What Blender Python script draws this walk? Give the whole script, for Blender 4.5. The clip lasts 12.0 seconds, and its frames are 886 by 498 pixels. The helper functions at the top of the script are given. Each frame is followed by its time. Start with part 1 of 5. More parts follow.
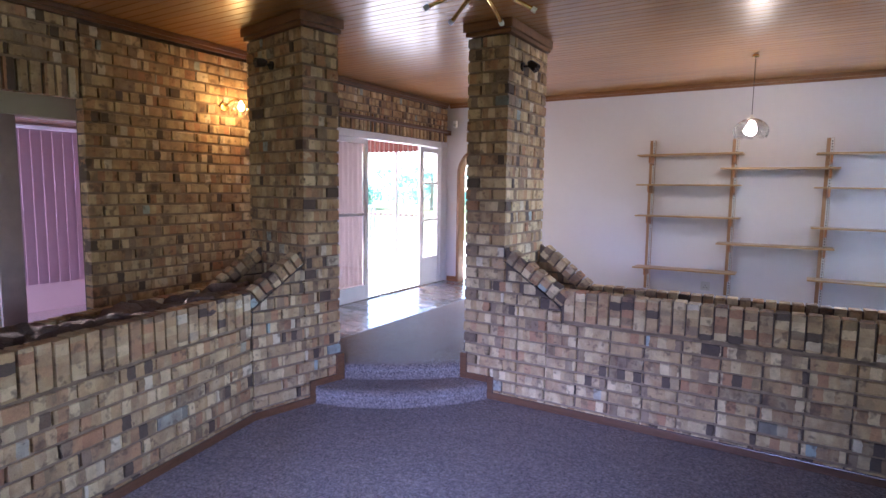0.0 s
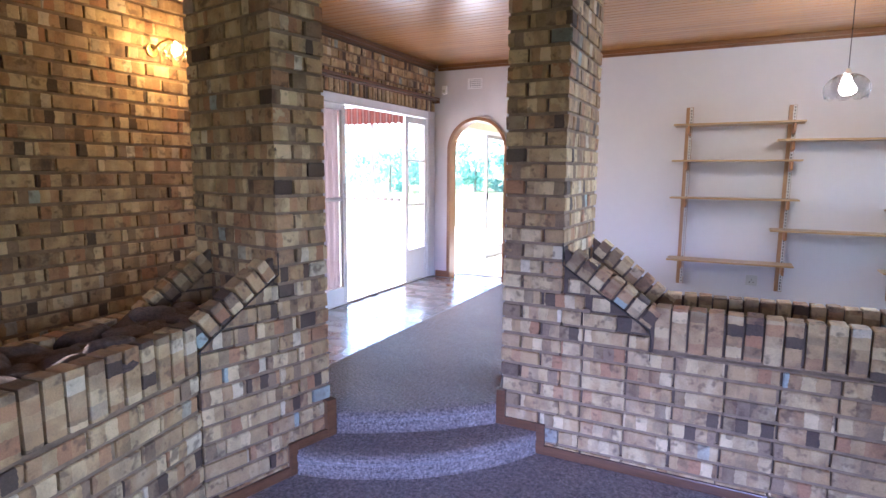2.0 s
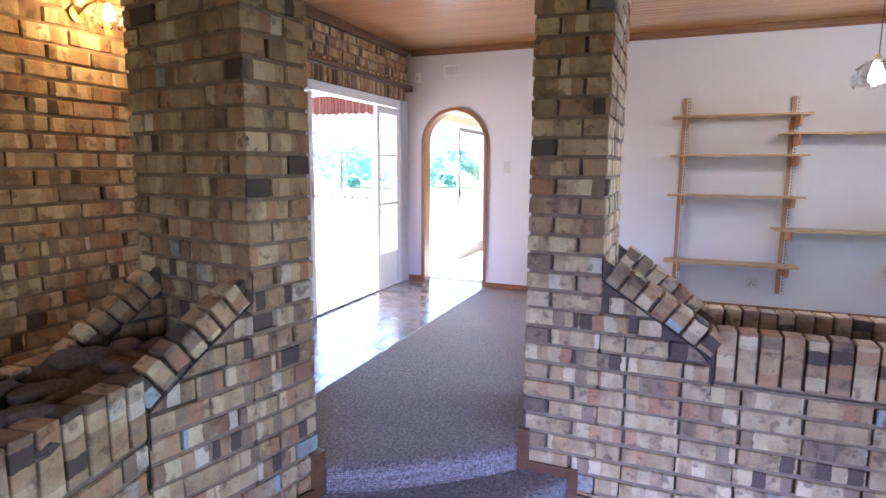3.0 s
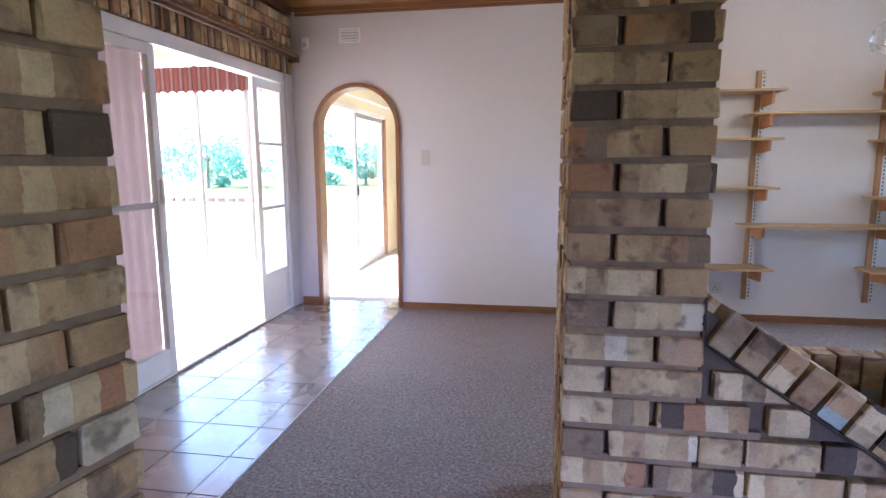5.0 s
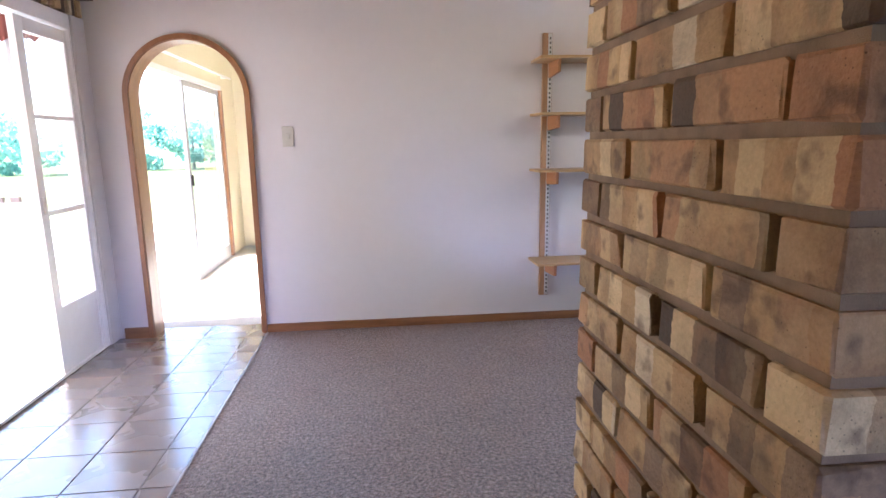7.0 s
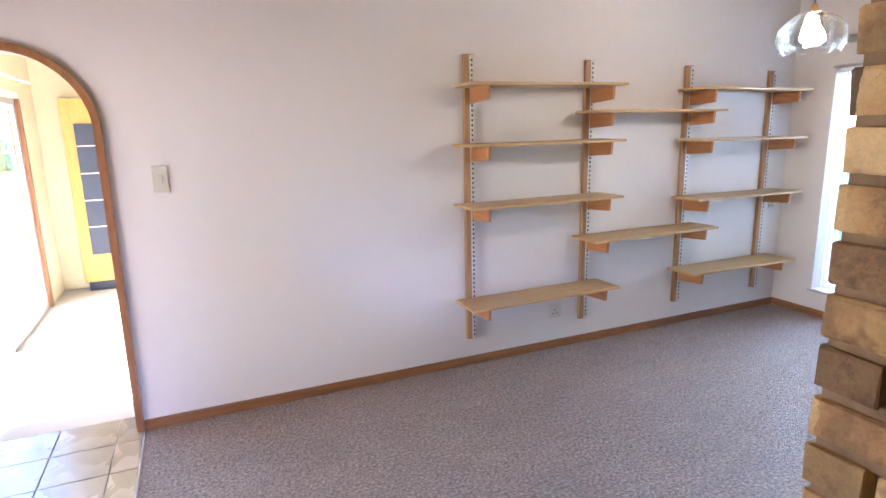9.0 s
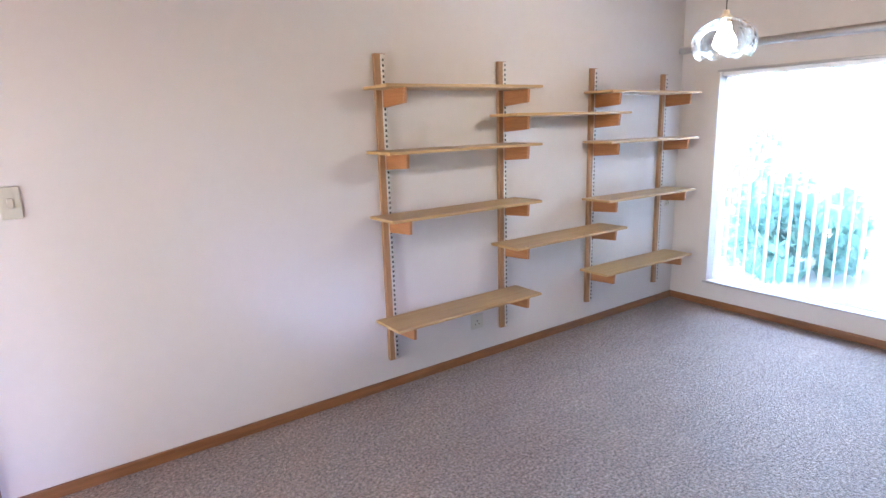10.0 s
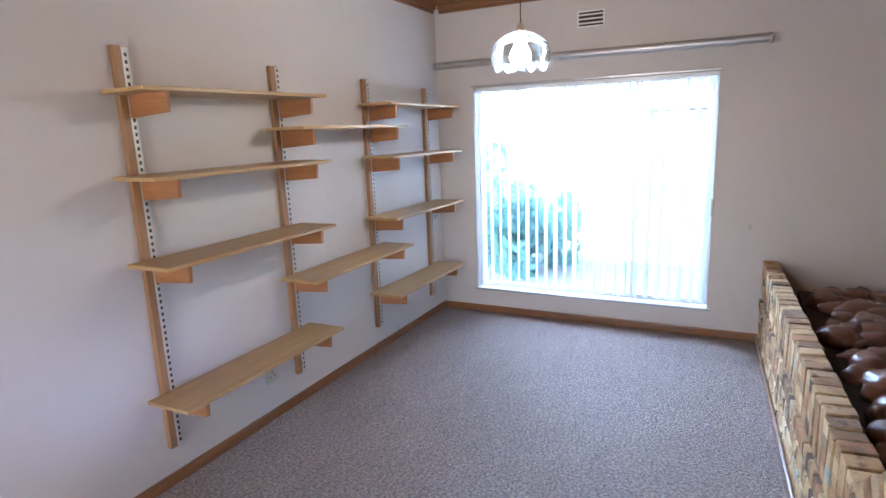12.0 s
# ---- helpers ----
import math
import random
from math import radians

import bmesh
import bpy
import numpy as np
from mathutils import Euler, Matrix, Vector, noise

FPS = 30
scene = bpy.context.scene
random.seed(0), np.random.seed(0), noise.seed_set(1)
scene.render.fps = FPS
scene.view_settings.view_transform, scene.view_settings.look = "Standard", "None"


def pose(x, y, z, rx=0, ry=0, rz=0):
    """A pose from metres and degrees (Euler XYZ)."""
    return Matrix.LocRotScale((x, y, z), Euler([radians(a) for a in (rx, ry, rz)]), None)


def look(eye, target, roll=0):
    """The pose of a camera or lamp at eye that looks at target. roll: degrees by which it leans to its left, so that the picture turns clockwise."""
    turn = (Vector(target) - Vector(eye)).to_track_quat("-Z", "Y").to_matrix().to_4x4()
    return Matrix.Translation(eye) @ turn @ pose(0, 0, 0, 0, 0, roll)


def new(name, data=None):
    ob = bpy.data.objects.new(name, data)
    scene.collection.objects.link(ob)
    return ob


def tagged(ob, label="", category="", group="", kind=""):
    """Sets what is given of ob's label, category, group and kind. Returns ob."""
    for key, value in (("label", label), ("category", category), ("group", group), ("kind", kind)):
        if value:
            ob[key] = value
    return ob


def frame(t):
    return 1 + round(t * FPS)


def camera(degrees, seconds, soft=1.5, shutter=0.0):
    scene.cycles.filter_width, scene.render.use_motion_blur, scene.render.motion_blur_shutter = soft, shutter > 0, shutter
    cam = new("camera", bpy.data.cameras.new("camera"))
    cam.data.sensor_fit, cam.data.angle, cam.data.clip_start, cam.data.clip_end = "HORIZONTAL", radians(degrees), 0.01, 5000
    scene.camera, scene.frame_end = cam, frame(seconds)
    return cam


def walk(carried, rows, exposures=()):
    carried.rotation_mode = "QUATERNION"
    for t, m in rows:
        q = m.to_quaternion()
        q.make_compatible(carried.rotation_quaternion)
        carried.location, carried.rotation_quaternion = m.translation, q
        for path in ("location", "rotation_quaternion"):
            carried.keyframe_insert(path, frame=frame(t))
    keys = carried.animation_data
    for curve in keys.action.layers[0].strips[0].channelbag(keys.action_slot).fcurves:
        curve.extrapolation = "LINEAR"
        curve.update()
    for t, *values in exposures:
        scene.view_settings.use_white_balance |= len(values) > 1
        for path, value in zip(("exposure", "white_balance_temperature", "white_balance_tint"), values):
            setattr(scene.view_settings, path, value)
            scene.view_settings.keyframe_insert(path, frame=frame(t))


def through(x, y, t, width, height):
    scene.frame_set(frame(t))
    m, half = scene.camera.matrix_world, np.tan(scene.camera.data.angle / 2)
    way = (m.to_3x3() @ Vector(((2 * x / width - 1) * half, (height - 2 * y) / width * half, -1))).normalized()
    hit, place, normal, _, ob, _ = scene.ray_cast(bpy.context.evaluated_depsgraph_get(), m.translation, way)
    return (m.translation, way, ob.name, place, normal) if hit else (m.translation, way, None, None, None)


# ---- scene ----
cam = camera(75.7, 12.0)
PATH = [
    (0, (0.358, -0.025, 1.482), (-0.683, 1.67, 1.273), 0.7),
    (0.5, (0.093, 0.26, 1.481), (-0.949, 1.953, 1.26), 0.6),
    (1, (-0.203, 0.473, 1.456), (-1.237, 2.167, 1.207), 0.6),
    (1.5, (-0.473, 0.671, 1.453), (-1.457, 2.392, 1.191), 0.6),
    (2, (-0.78, 0.953, 1.44), (-1.679, 2.719, 1.169), 0.4),
    (2.5, (-1.068, 1.178, 1.428), (-1.908, 2.971, 1.141), 0.4),
    (3, (-1.352, 1.4, 1.44), (-2.091, 3.237, 1.154), 0.4),
    (5, (-2.089, 2.616, 1.387), (-2.427, 4.565, 1.09), -0.3),
    (5.5, (-2.187, 2.936, 1.381), (-2.478, 4.892, 1.082), -0.4),
    (6, (-2.308, 3.199, 1.363), (-2.534, 5.159, 1.038), -0.1),
    (6.5, (-2.42, 3.403, 1.362), (-2.412, 5.375, 1.027), -0.4),
    (7, (-2.505, 3.659, 1.387), (-2.304, 5.614, 1.017), -0.9),
    (9, (-3.006, 4.406, 1.683), (-2.228, 6.201, 1.267), -1.3),
    (9.5, (-3.044, 4.631, 1.724), (-2.092, 6.337, 1.298), -1.5),
    (10, (-3.059, 4.764, 1.722), (-1.936, 6.363, 1.295), -1.8),
    (10.5, (-3.065, 4.927, 1.74), (-1.759, 6.377, 1.301), -1.9),
    (11, (-3.094, 5.086, 1.753), (-1.618, 6.36, 1.307), -2.0),
    (11.5, (-3.076, 5.242, 1.731), (-1.473, 6.356, 1.298), -2.2),
    (12, (-3.035, 5.443, 1.727), (-1.287, 6.324, 1.319), -2.2),
]
EXPOSURES = [(0.0, 2.64, 5600, 22), (1.0, 2.9, 5500, 20), (2.0, 3.02, 5450, 19), (3.2, 2.98, 5500, 18), (5.5, 2.62, 5650, 15), (7.0, 2.82, 5750, 15), (9.0, 3.2, 5900, 14), (10.5, 3.18, 5900, 14), (12.0, 2.74, 5700, 13)]
walk(cam, [(t, look(eye, target, roll)) for t, eye, target, roll in PATH], exposures=EXPOSURES)

# ---- light ----
world = bpy.data.worlds.new("sky")
scene.world = world
world.use_nodes = True
wn = world.node_tree
sky = wn.nodes.new("ShaderNodeTexSky")
sky.sky_type, sky.sun_disc = "NISHITA", False
sky.sun_elevation, sky.sun_rotation = radians(43), radians(270)
wn.links.new(sky.outputs[0], wn.nodes["Background"].inputs[0])
wn.nodes["Background"].inputs[1].default_value = 0.15

sun = new("sun", bpy.data.lights.new("sun", "SUN"))
sun.data.energy, sun.data.angle, sun.data.color = 5.0, radians(0.5), (1.0, 0.95, 0.88)
sun.matrix_world = look((-14.0, 5.9, 9.35), (-4.0, 6.6, 0.0))


def lamp(name, kind, where, energy, colour, size=0.05, target=None, size_y=None):
    data = bpy.data.lights.new(name, kind)
    data.energy, data.color = energy, colour
    ob = new(name, data)
    if kind == "AREA":
        data.shape, data.size, data.size_y = "RECTANGLE", size, size_y or size
        ob.matrix_world = look(where, target)
    else:
        data.shadow_soft_size = size
        ob.location = where
    return ob


lamp("south_window_light", "AREA", (0.5, -3.42, 1.2), 10.5, (0.40, 0.50, 1.0), 1.5, (-0.9, 1.4, -0.4), 1.4).data.spread = radians(38)
lamp("east_window_light", "AREA", (3.15, 7.0, 2.2), 52, (0.54, 0.74, 1.0), 1.9, (1.2, 5.7, 0.0), 1.0)
lamp("lounge_window_light", "AREA", (1.84, 1.2, 1.2), 1.2, (0.34, 0.50, 1.0), 2.4, (0.75, 1.6, -0.6), 1.7).data.spread = radians(120)
lamp("sunroom_sky_light", "AREA", (-6.97, 6.2, 1.25), 18, (1.0, 0.95, 0.88), 3.3, (-3.0, 6.2, 0.75), 2.1)
lamp("sconce_bulb_light", "POINT", (-4.26, 3.735, 2.245), 0.95, (1.0, 0.62, 0.17), 0.03)
lamp("pendant_bulb_light", "POINT", (-0.06, 6.446, 2.09), 2.7, (1.0, 0.84, 0.60), 0.035)

# ---- materials ----


class Mat:
    """A principled material with short ways to add nodes."""

    def __init__(self, name, rough=0.6, metal=0.0, spec=0.5):
        self.m = bpy.data.materials.new(name)
        self.m.use_nodes = True
        self.t = self.m.node_tree
        self.p = self.t.nodes["Principled BSDF"]
        self.p.inputs["Roughness"].default_value = rough
        self.p.inputs["Metallic"].default_value = metal
        self.p.inputs["Specular IOR Level"].default_value = spec

    def n(self, kind, **sets):
        node = self.t.nodes.new("ShaderNode" + kind)
        for key, value in sets.items():
            if key in node.inputs:
                node.inputs[key].default_value = value
            else:
                setattr(node, key, value)
        return node

    def l(self, a, b):
        self.t.links.new(a, b)
        return self

    def coord(self, which="Object", scale=(1, 1, 1)):
        c, m = self.n("TexCoord"), self.n("Mapping")
        self.l(c.outputs[which], m.inputs[0])
        m.inputs["Scale"].default_value = scale
        return m.outputs[0]

    def noise(self, vec, scale, detail=4.0, rough=0.6):
        x = self.n("TexNoise", Scale=scale, Detail=detail, Roughness=rough)
        self.l(vec, x.inputs["Vector"])
        return x.outputs[0]

    def ramp(self, fac, stops, kind="LINEAR"):
        r = self.n("ValToRGB")
        r.color_ramp.interpolation = kind
        el = r.color_ramp.elements
        while len(el) < len(stops):
            el.new(0.5)
        for e, (pos, col) in zip(el, stops):
            e.position, e.color = pos, (*col, 1)
        self.l(fac, r.inputs[0])
        return r.outputs[0]

    def mix(self, fac, a, b, kind="MIX"):
        x = self.n("Mix", data_type="RGBA", blend_type=kind)
        for value, slot in ((fac, 0), (a, 6), (b, 7)):
            if isinstance(value, (int, float)):
                x.inputs[slot].default_value = value
            elif isinstance(value, tuple):
                x.inputs[slot].default_value = (*value, 1)
            else:
                self.l(value, x.inputs[slot])
        return x.outputs[2]

    def math(self, op, a, b=0.0):
        x = self.n("Math", operation=op)
        for value, slot in ((a, 0), (b, 1)):
            if isinstance(value, (int, float)):
                x.inputs[slot].default_value = value
            else:
                self.l(value, x.inputs[slot])
        return x.outputs[0]

    def bump(self, height, strength=0.3, distance=0.01):
        b = self.n("Bump", Strength=strength, Distance=distance)
        self.l(height, b.inputs["Height"])
        self.l(b.outputs[0], self.p.inputs["Normal"])
        return self

    def colour(self, c):
        if isinstance(c, tuple):
            self.p.inputs["Base Color"].default_value = (*c, 1)
        else:
            self.l(c, self.p.inputs["Base Color"])
        return self

    def rough(self, r):
        self.l(r, self.p.inputs["Roughness"])
        return self


def plain(name, col, rough=0.5, metal=0.0, var=0.12, scale=6.0, bump=0.05):
    m = Mat(name, rough, metal)
    v = m.coord()
    n = m.noise(v, scale)
    dark = tuple(c * (1 - var) for c in col)
    lite = tuple(min(1, c * (1 + var)) for c in col)
    m.colour(m.ramp(n, [(0.3, dark), (0.7, lite)]))
    if bump:
        m.bump(m.noise(v, scale * 30), bump, 0.003)
    return m.m


def brick_material(name, island):
    """Clay bricks with kiss marks: cream, rose, red and blue-black patches in one brick."""
    m = Mat(name, 0.82, 0, 0.3)
    if island:
        rnd = m.n("NewGeometry").outputs["Random Per Island"]
    else:
        rnd = m.n("ObjectInfo").outputs["Random"]
    c = m.n("TexCoord")
    off = m.n("CombineXYZ")
    m.l(m.math("MULTIPLY", rnd, 83.0), off.inputs[0])
    m.l(m.math("MULTIPLY", rnd, 57.0), off.inputs[1])
    m.l(m.math("MULTIPLY", rnd, 31.0), off.inputs[2])
    add = m.n("VectorMath", operation="ADD")
    m.l(c.outputs["Object"], add.inputs[0])
    m.l(off.outputs[0], add.inputs[1])
    v = add.outputs[0]
    # soft bands across the brick's length, from scorched to pale
    mp = m.n("Mapping")
    m.l(v, mp.inputs[0])
    mp.inputs["Scale"].default_value = (10.5, 10.5, 5.0) if island else (10.5, 3.0, 6.0)
    band = m.noise(mp.outputs[0], 1.0, 3, 0.5)
    patch = m.ramp(band, [(0.32, (0.05, 0.046, 0.052)), (0.39, (0.13, 0.095, 0.085)), (0.42, (0.33, 0.205, 0.14)), (0.48, (0.37, 0.27, 0.185)),
                          (0.53, (0.44, 0.35, 0.245)), (0.59, (0.53, 0.45, 0.34)), (0.68, (0.62, 0.56, 0.47))])
    # squarish kiss marks with wavering edges
    sep = m.n("SeparateXYZ")
    m.l(v, sep.inputs[0])
    run_x = m.math("ADD", sep.outputs[0], sep.outputs[1]) if island else sep.outputs[0]
    cell = m.n("TexWhiteNoise", noise_dimensions="2D")
    cv = m.n("CombineXYZ")
    m.l(m.math("FLOOR", m.math("ADD", m.math("MULTIPLY", run_x, 17.0), m.math("MULTIPLY", m.noise(v, 26, 3), 0.4))), cv.inputs[0])
    m.l(m.math("MULTIPLY", rnd, 991.0), cv.inputs[1])
    m.l(cv.outputs[0], cell.inputs["Vector"])
    kiss = m.ramp(cell.outputs[0], [(0.0, (0.61, 0.53, 0.41)), (0.22, (0.36, 0.205, 0.14)), (0.33, (0.07, 0.058, 0.064)), (0.47, (0.42, 0.32, 0.215)),
                                    (0.64, (0.52, 0.44, 0.325)), (0.78, (0.41, 0.26, 0.175)), (0.87, (0.25, 0.195, 0.165)), (0.93, (0.60, 0.575, 0.53)), (0.975, (0.33, 0.43, 0.51))], "CONSTANT")
    marked = m.n("TexWhiteNoise", noise_dimensions="3D")
    mv = m.n("VectorMath", operation="ADD")
    m.l(cv.outputs[0], mv.inputs[0])
    mv.inputs[1].default_value = (17.3, 5.1, 2.7)
    m.l(mv.outputs[0], marked.inputs["Vector"])
    body = m.ramp(rnd, [(0.0, (0.43, 0.325, 0.205)), (0.16, (0.30, 0.20, 0.135)), (0.27, (0.49, 0.405, 0.285)), (0.42, (0.39, 0.295, 0.19)),
                        (0.55, (0.33, 0.22, 0.15)), (0.66, (0.45, 0.36, 0.245)), (0.79, (0.13, 0.098, 0.088)), (0.89, (0.40, 0.31, 0.225)), (0.99, (0.23, 0.32, 0.40))], "CONSTANT")
    col = m.mix(0.42, body, patch)
    col = m.mix(m.ramp(marked.outputs[0], [(0.0, (0.10,) * 3), (0.40, (0.50,) * 3), (0.64, (0.90,) * 3)], "CONSTANT"), col, kiss)
    # scorched heart of some bricks
    heart = m.ramp(m.noise(v, 15, 2), [(0.57, (0, 0, 0)), (0.68, (0.62,) * 3)])
    col = m.mix(heart, col, (0.10, 0.07, 0.065))
    blot = m.noise(v, 9, 5)
    col = m.mix(m.ramp(blot, [(0.45, (0, 0, 0)), (0.68, (0.75, 0.75, 0.75))]), col, m.mix(0.5, col, (0.12, 0.085, 0.08)))
    grain = m.noise(v, 140, 3)
    col = m.mix(0.35, col, m.ramp(grain, [(0.3, (0.12, 0.10, 0.09)), (0.75, (0.62, 0.55, 0.47))]), "SOFT_LIGHT")
    pits = m.n("TexVoronoi", Scale=120.0)
    m.l(v, pits.inputs["Vector"])
    pit = m.ramp(pits.outputs[0], [(0.08, (0.25, 0.25, 0.25)), (0.2, (1, 1, 1))])
    col = m.mix(m.ramp(m.noise(v, 12, 2), [(0.5, (0, 0, 0)), (0.62, (0.8, 0.8, 0.8))]), col, m.mix(1.0, col, pit, "MULTIPLY"))
    col = m.mix(1.0, col, (1.2, 1.045, 0.77), "MULTIPLY")
    m.colour(col)
    m.bump(m.math("ADD", m.noise(v, 60, 5), m.math("MULTIPLY", grain, 0.5)), 0.55, 0.006)
    return m.m


def wood_material(name, dark, lite, rough=0.35, axis=0, scale=1.0, island=False, coat=0.0):
    m = Mat(name, rough)
    s = [14.0, 14.0, 14.0]
    s[axis] = 0.9
    v = m.coord("Object", tuple(a * scale for a in s))
    if island:
        add = m.n("VectorMath", operation="ADD")
        off = m.n("CombineXYZ")
        r = m.n("NewGeometry").outputs["Random Per Island"]
        for i in range(3):
            m.l(m.math("MULTIPLY", r, 71.0 + 13 * i), off.inputs[i])
        m.l(v, add.inputs[0])
        m.l(off.outputs[0], add.inputs[1])
        v = add.outputs[0]
    g = m.noise(v, 1.6, 5, 0.65)
    f = m.noise(v, 9, 3)
    col = m.ramp(g, [(0.3, dark), (0.72, lite)])
    col = m.mix(0.3, col, m.ramp(f, [(0.3, tuple(c * 0.6 for c in dark)), (0.7, lite)]))
    if island:
        col = m.mix(m.math("MULTIPLY", r, 0.4), col, tuple(c * 0.75 for c in dark))
    m.colour(col)
    m.bump(f, 0.12, 0.003)
    if coat:
        m.p.inputs["Coat Weight"].default_value = coat
        m.p.inputs["Coat Roughness"].default_value = 0.18
    return m.m


def carpet_material():
    m = Mat("loop_pile_carpet", 0.5, 0, 0.5)
    v = m.coord()
    loops = m.n("TexVoronoi", Scale=150.0)
    m.l(v, loops.inputs["Vector"])
    col = m.ramp(m.math("ADD", m.math("MULTIPLY", m.noise(v, 64, 2, 0.7), 0.85), m.math("MULTIPLY", m.noise(v, 180, 2), 0.13)),
                 [(0.36, (0.09, 0.058, 0.048)), (0.49, (0.25, 0.18, 0.155)), (0.58, (0.385, 0.285, 0.245)), (0.70, (0.60, 0.475, 0.41))])
    col = m.mix(0.55, col, m.ramp(m.noise(v, 1.3, 3), [(0.35, (0.42, 0.41, 0.41)), (0.65, (0.58, 0.57, 0.57))]), "SOFT_LIGHT")
    col = m.mix(0.5, col, m.ramp(m.noise(m.coord("Object", (2.0, 7.0, 1.0)), 1.5, 4), [(0.35, (0.40, 0.40, 0.41)), (0.65, (0.60, 0.59, 0.58))]), "SOFT_LIGHT")
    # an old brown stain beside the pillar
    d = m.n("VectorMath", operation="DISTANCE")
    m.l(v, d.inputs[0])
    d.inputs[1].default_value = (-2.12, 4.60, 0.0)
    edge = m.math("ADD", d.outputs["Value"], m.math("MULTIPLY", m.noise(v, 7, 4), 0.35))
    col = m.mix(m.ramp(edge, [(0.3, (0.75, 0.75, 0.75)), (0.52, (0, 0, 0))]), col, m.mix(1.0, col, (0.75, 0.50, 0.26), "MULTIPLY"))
    m.colour(col)
    m.bump(loops.outputs[0], 1.0, 0.014)
    m.p.inputs["Sheen Weight"].default_value = 0.25
    return m.m


def plaster(name, col):
    m = Mat(name, 0.75, 0, 0.3)
    v = m.coord()
    m.colour(m.mix(0.5, m.ramp(m.noise(v, 1.1, 4), [(0.3, tuple(c * 0.95 for c in col)), (0.7, col)]),
                   m.ramp(m.noise(v, 14, 4), [(0.25, tuple(c * 0.96 for c in col)), (0.6, col)])))
    m.bump(m.noise(v, 55, 4), 0.08, 0.004)
    return m.m


def glass_material(name, tint=(1, 1, 1), rough=0.0, ior=1.45):
    m = Mat(name, rough)
    m.colour(tint)
    m.p.inputs["Transmission Weight"].default_value = 1.0
    m.p.inputs["IOR"].default_value = ior
    return m.m


def cloth(name, col, through=0.5, stripes=None):
    m = Mat(name, 0.9, 0, 0.2)
    v = m.coord()
    c = m.ramp(m.noise(v, 220, 2), [(0.3, tuple(x * 0.85 for x in col)), (0.7, col)])
    m.colour(c)
    tr = m.n("BsdfTranslucent")
    m.l(c, tr.inputs[0])
    mixer = m.n("MixShader")
    mixer.inputs[0].default_value = through
    m.l(m.p.outputs[0], mixer.inputs[1])
    m.l(tr.outputs[0], mixer.inputs[2])
    m.l(mixer.outputs[0], m.t.nodes["Material Output"].inputs[0])
    return m.m


def glow(name, col, strength):
    m = Mat(name)
    m.colour(col)
    m.p.inputs["Emission Color"].default_value = (*col, 1)
    m.p.inputs["Emission Strength"].default_value = strength
    return m.m


def tile_material():
    m = Mat("brown_ceramic_tile", 0.28, 0, 1.0)
    v = m.coord()
    r = m.n("ObjectInfo").outputs["Random"]
    base = m.ramp(m.noise(v, 5, 5), [(0.3, (0.23, 0.20, 0.185)), (0.7, (0.27, 0.24, 0.22))])
    m.colour(m.mix(m.math("MULTIPLY", r, 0.3), base, (0.17, 0.14, 0.125)))
    m.rough(m.ramp(m.noise(v, 3, 3), [(0.3, (0.22,) * 3), (0.7, (0.32,) * 3)]))
    m.p.inputs["Coat Weight"].default_value = 1.0
    m.p.inputs["Coat Roughness"].default_value = 0.2
    m.p.inputs["Coat IOR"].default_value = 2.4
    return m.m


BRICK = brick_material("mixed_clay_brick", False)
BRICK_FAR = brick_material("mixed_clay_brick_wall", True)
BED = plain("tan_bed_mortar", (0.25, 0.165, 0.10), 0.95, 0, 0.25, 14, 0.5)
# core mortar darker than the beds: shade of the deep joints in its colour
SHADED_MORTAR = plain("shaded_sandy_mortar", (0.13, 0.088, 0.06), 0.95, 0, 0.25, 12, 0.4)
CEIL = wood_material("varnished_pine_ceiling", (0.31, 0.125, 0.024), (0.55, 0.25, 0.06), 0.32, 0, 1.0, True, 1.0)
BASE = wood_material("skirting_wood", (0.15, 0.06, 0.024), (0.29, 0.13, 0.05), 0.35, 0, 1.0, False, 0.3)
BASE_Y = wood_material("skirting_wood_across", (0.15, 0.06, 0.024), (0.29, 0.13, 0.05), 0.35, 1, 1.0, False, 0.3)
TRIM = wood_material("stained_trim_wood", (0.085, 0.034, 0.016), (0.17, 0.074, 0.034), 0.35, 0, 1.0, False, 0.3)
TRIM_Y = wood_material("stained_trim_wood_across", (0.10, 0.042, 0.018), (0.20, 0.088, 0.038), 0.35, 1, 1.0, False, 0.3)
SHINY_TRIM = wood_material("polished_trim_wood", (0.16, 0.075, 0.035), (0.30, 0.15, 0.07), 0.22, 0, 1.0, False, 1.0)
ARCH_WOOD = wood_material("arch_frame_wood", (0.17, 0.07, 0.028), (0.30, 0.135, 0.058), 0.35, 2, 1.0, False, 0.3)
SHELF_WOOD = wood_material("beige_shelf_board", (0.36, 0.22, 0.09), (0.50, 0.33, 0.145), 0.4, 0, 0.8)
BRACKET_WOOD = wood_material("brown_bracket_wood", (0.28, 0.11, 0.035), (0.42, 0.185, 0.07), 0.45, 1)
UPRIGHT_WOOD = wood_material("upright_wood", (0.27, 0.135, 0.06), (0.40, 0.225, 0.105), 0.45, 2)
CARPET = carpet_material()
TILE = tile_material()
GROUT = plain("dark_grout", (0.09, 0.08, 0.075), 0.95, 0, 0.2, 20, 0.2)
WALL = plaster("white_wall_paint", (0.60, 0.565, 0.56))
PINK = plaster("pink_wall_paint", (0.62, 0.45, 0.44))
CREAM = plaster("cream_paint", (0.72, 0.66, 0.50))
YELLOW = wood_material("yellow_pine", (0.50, 0.30, 0.07), (0.68, 0.45, 0.13), 0.4, 2)
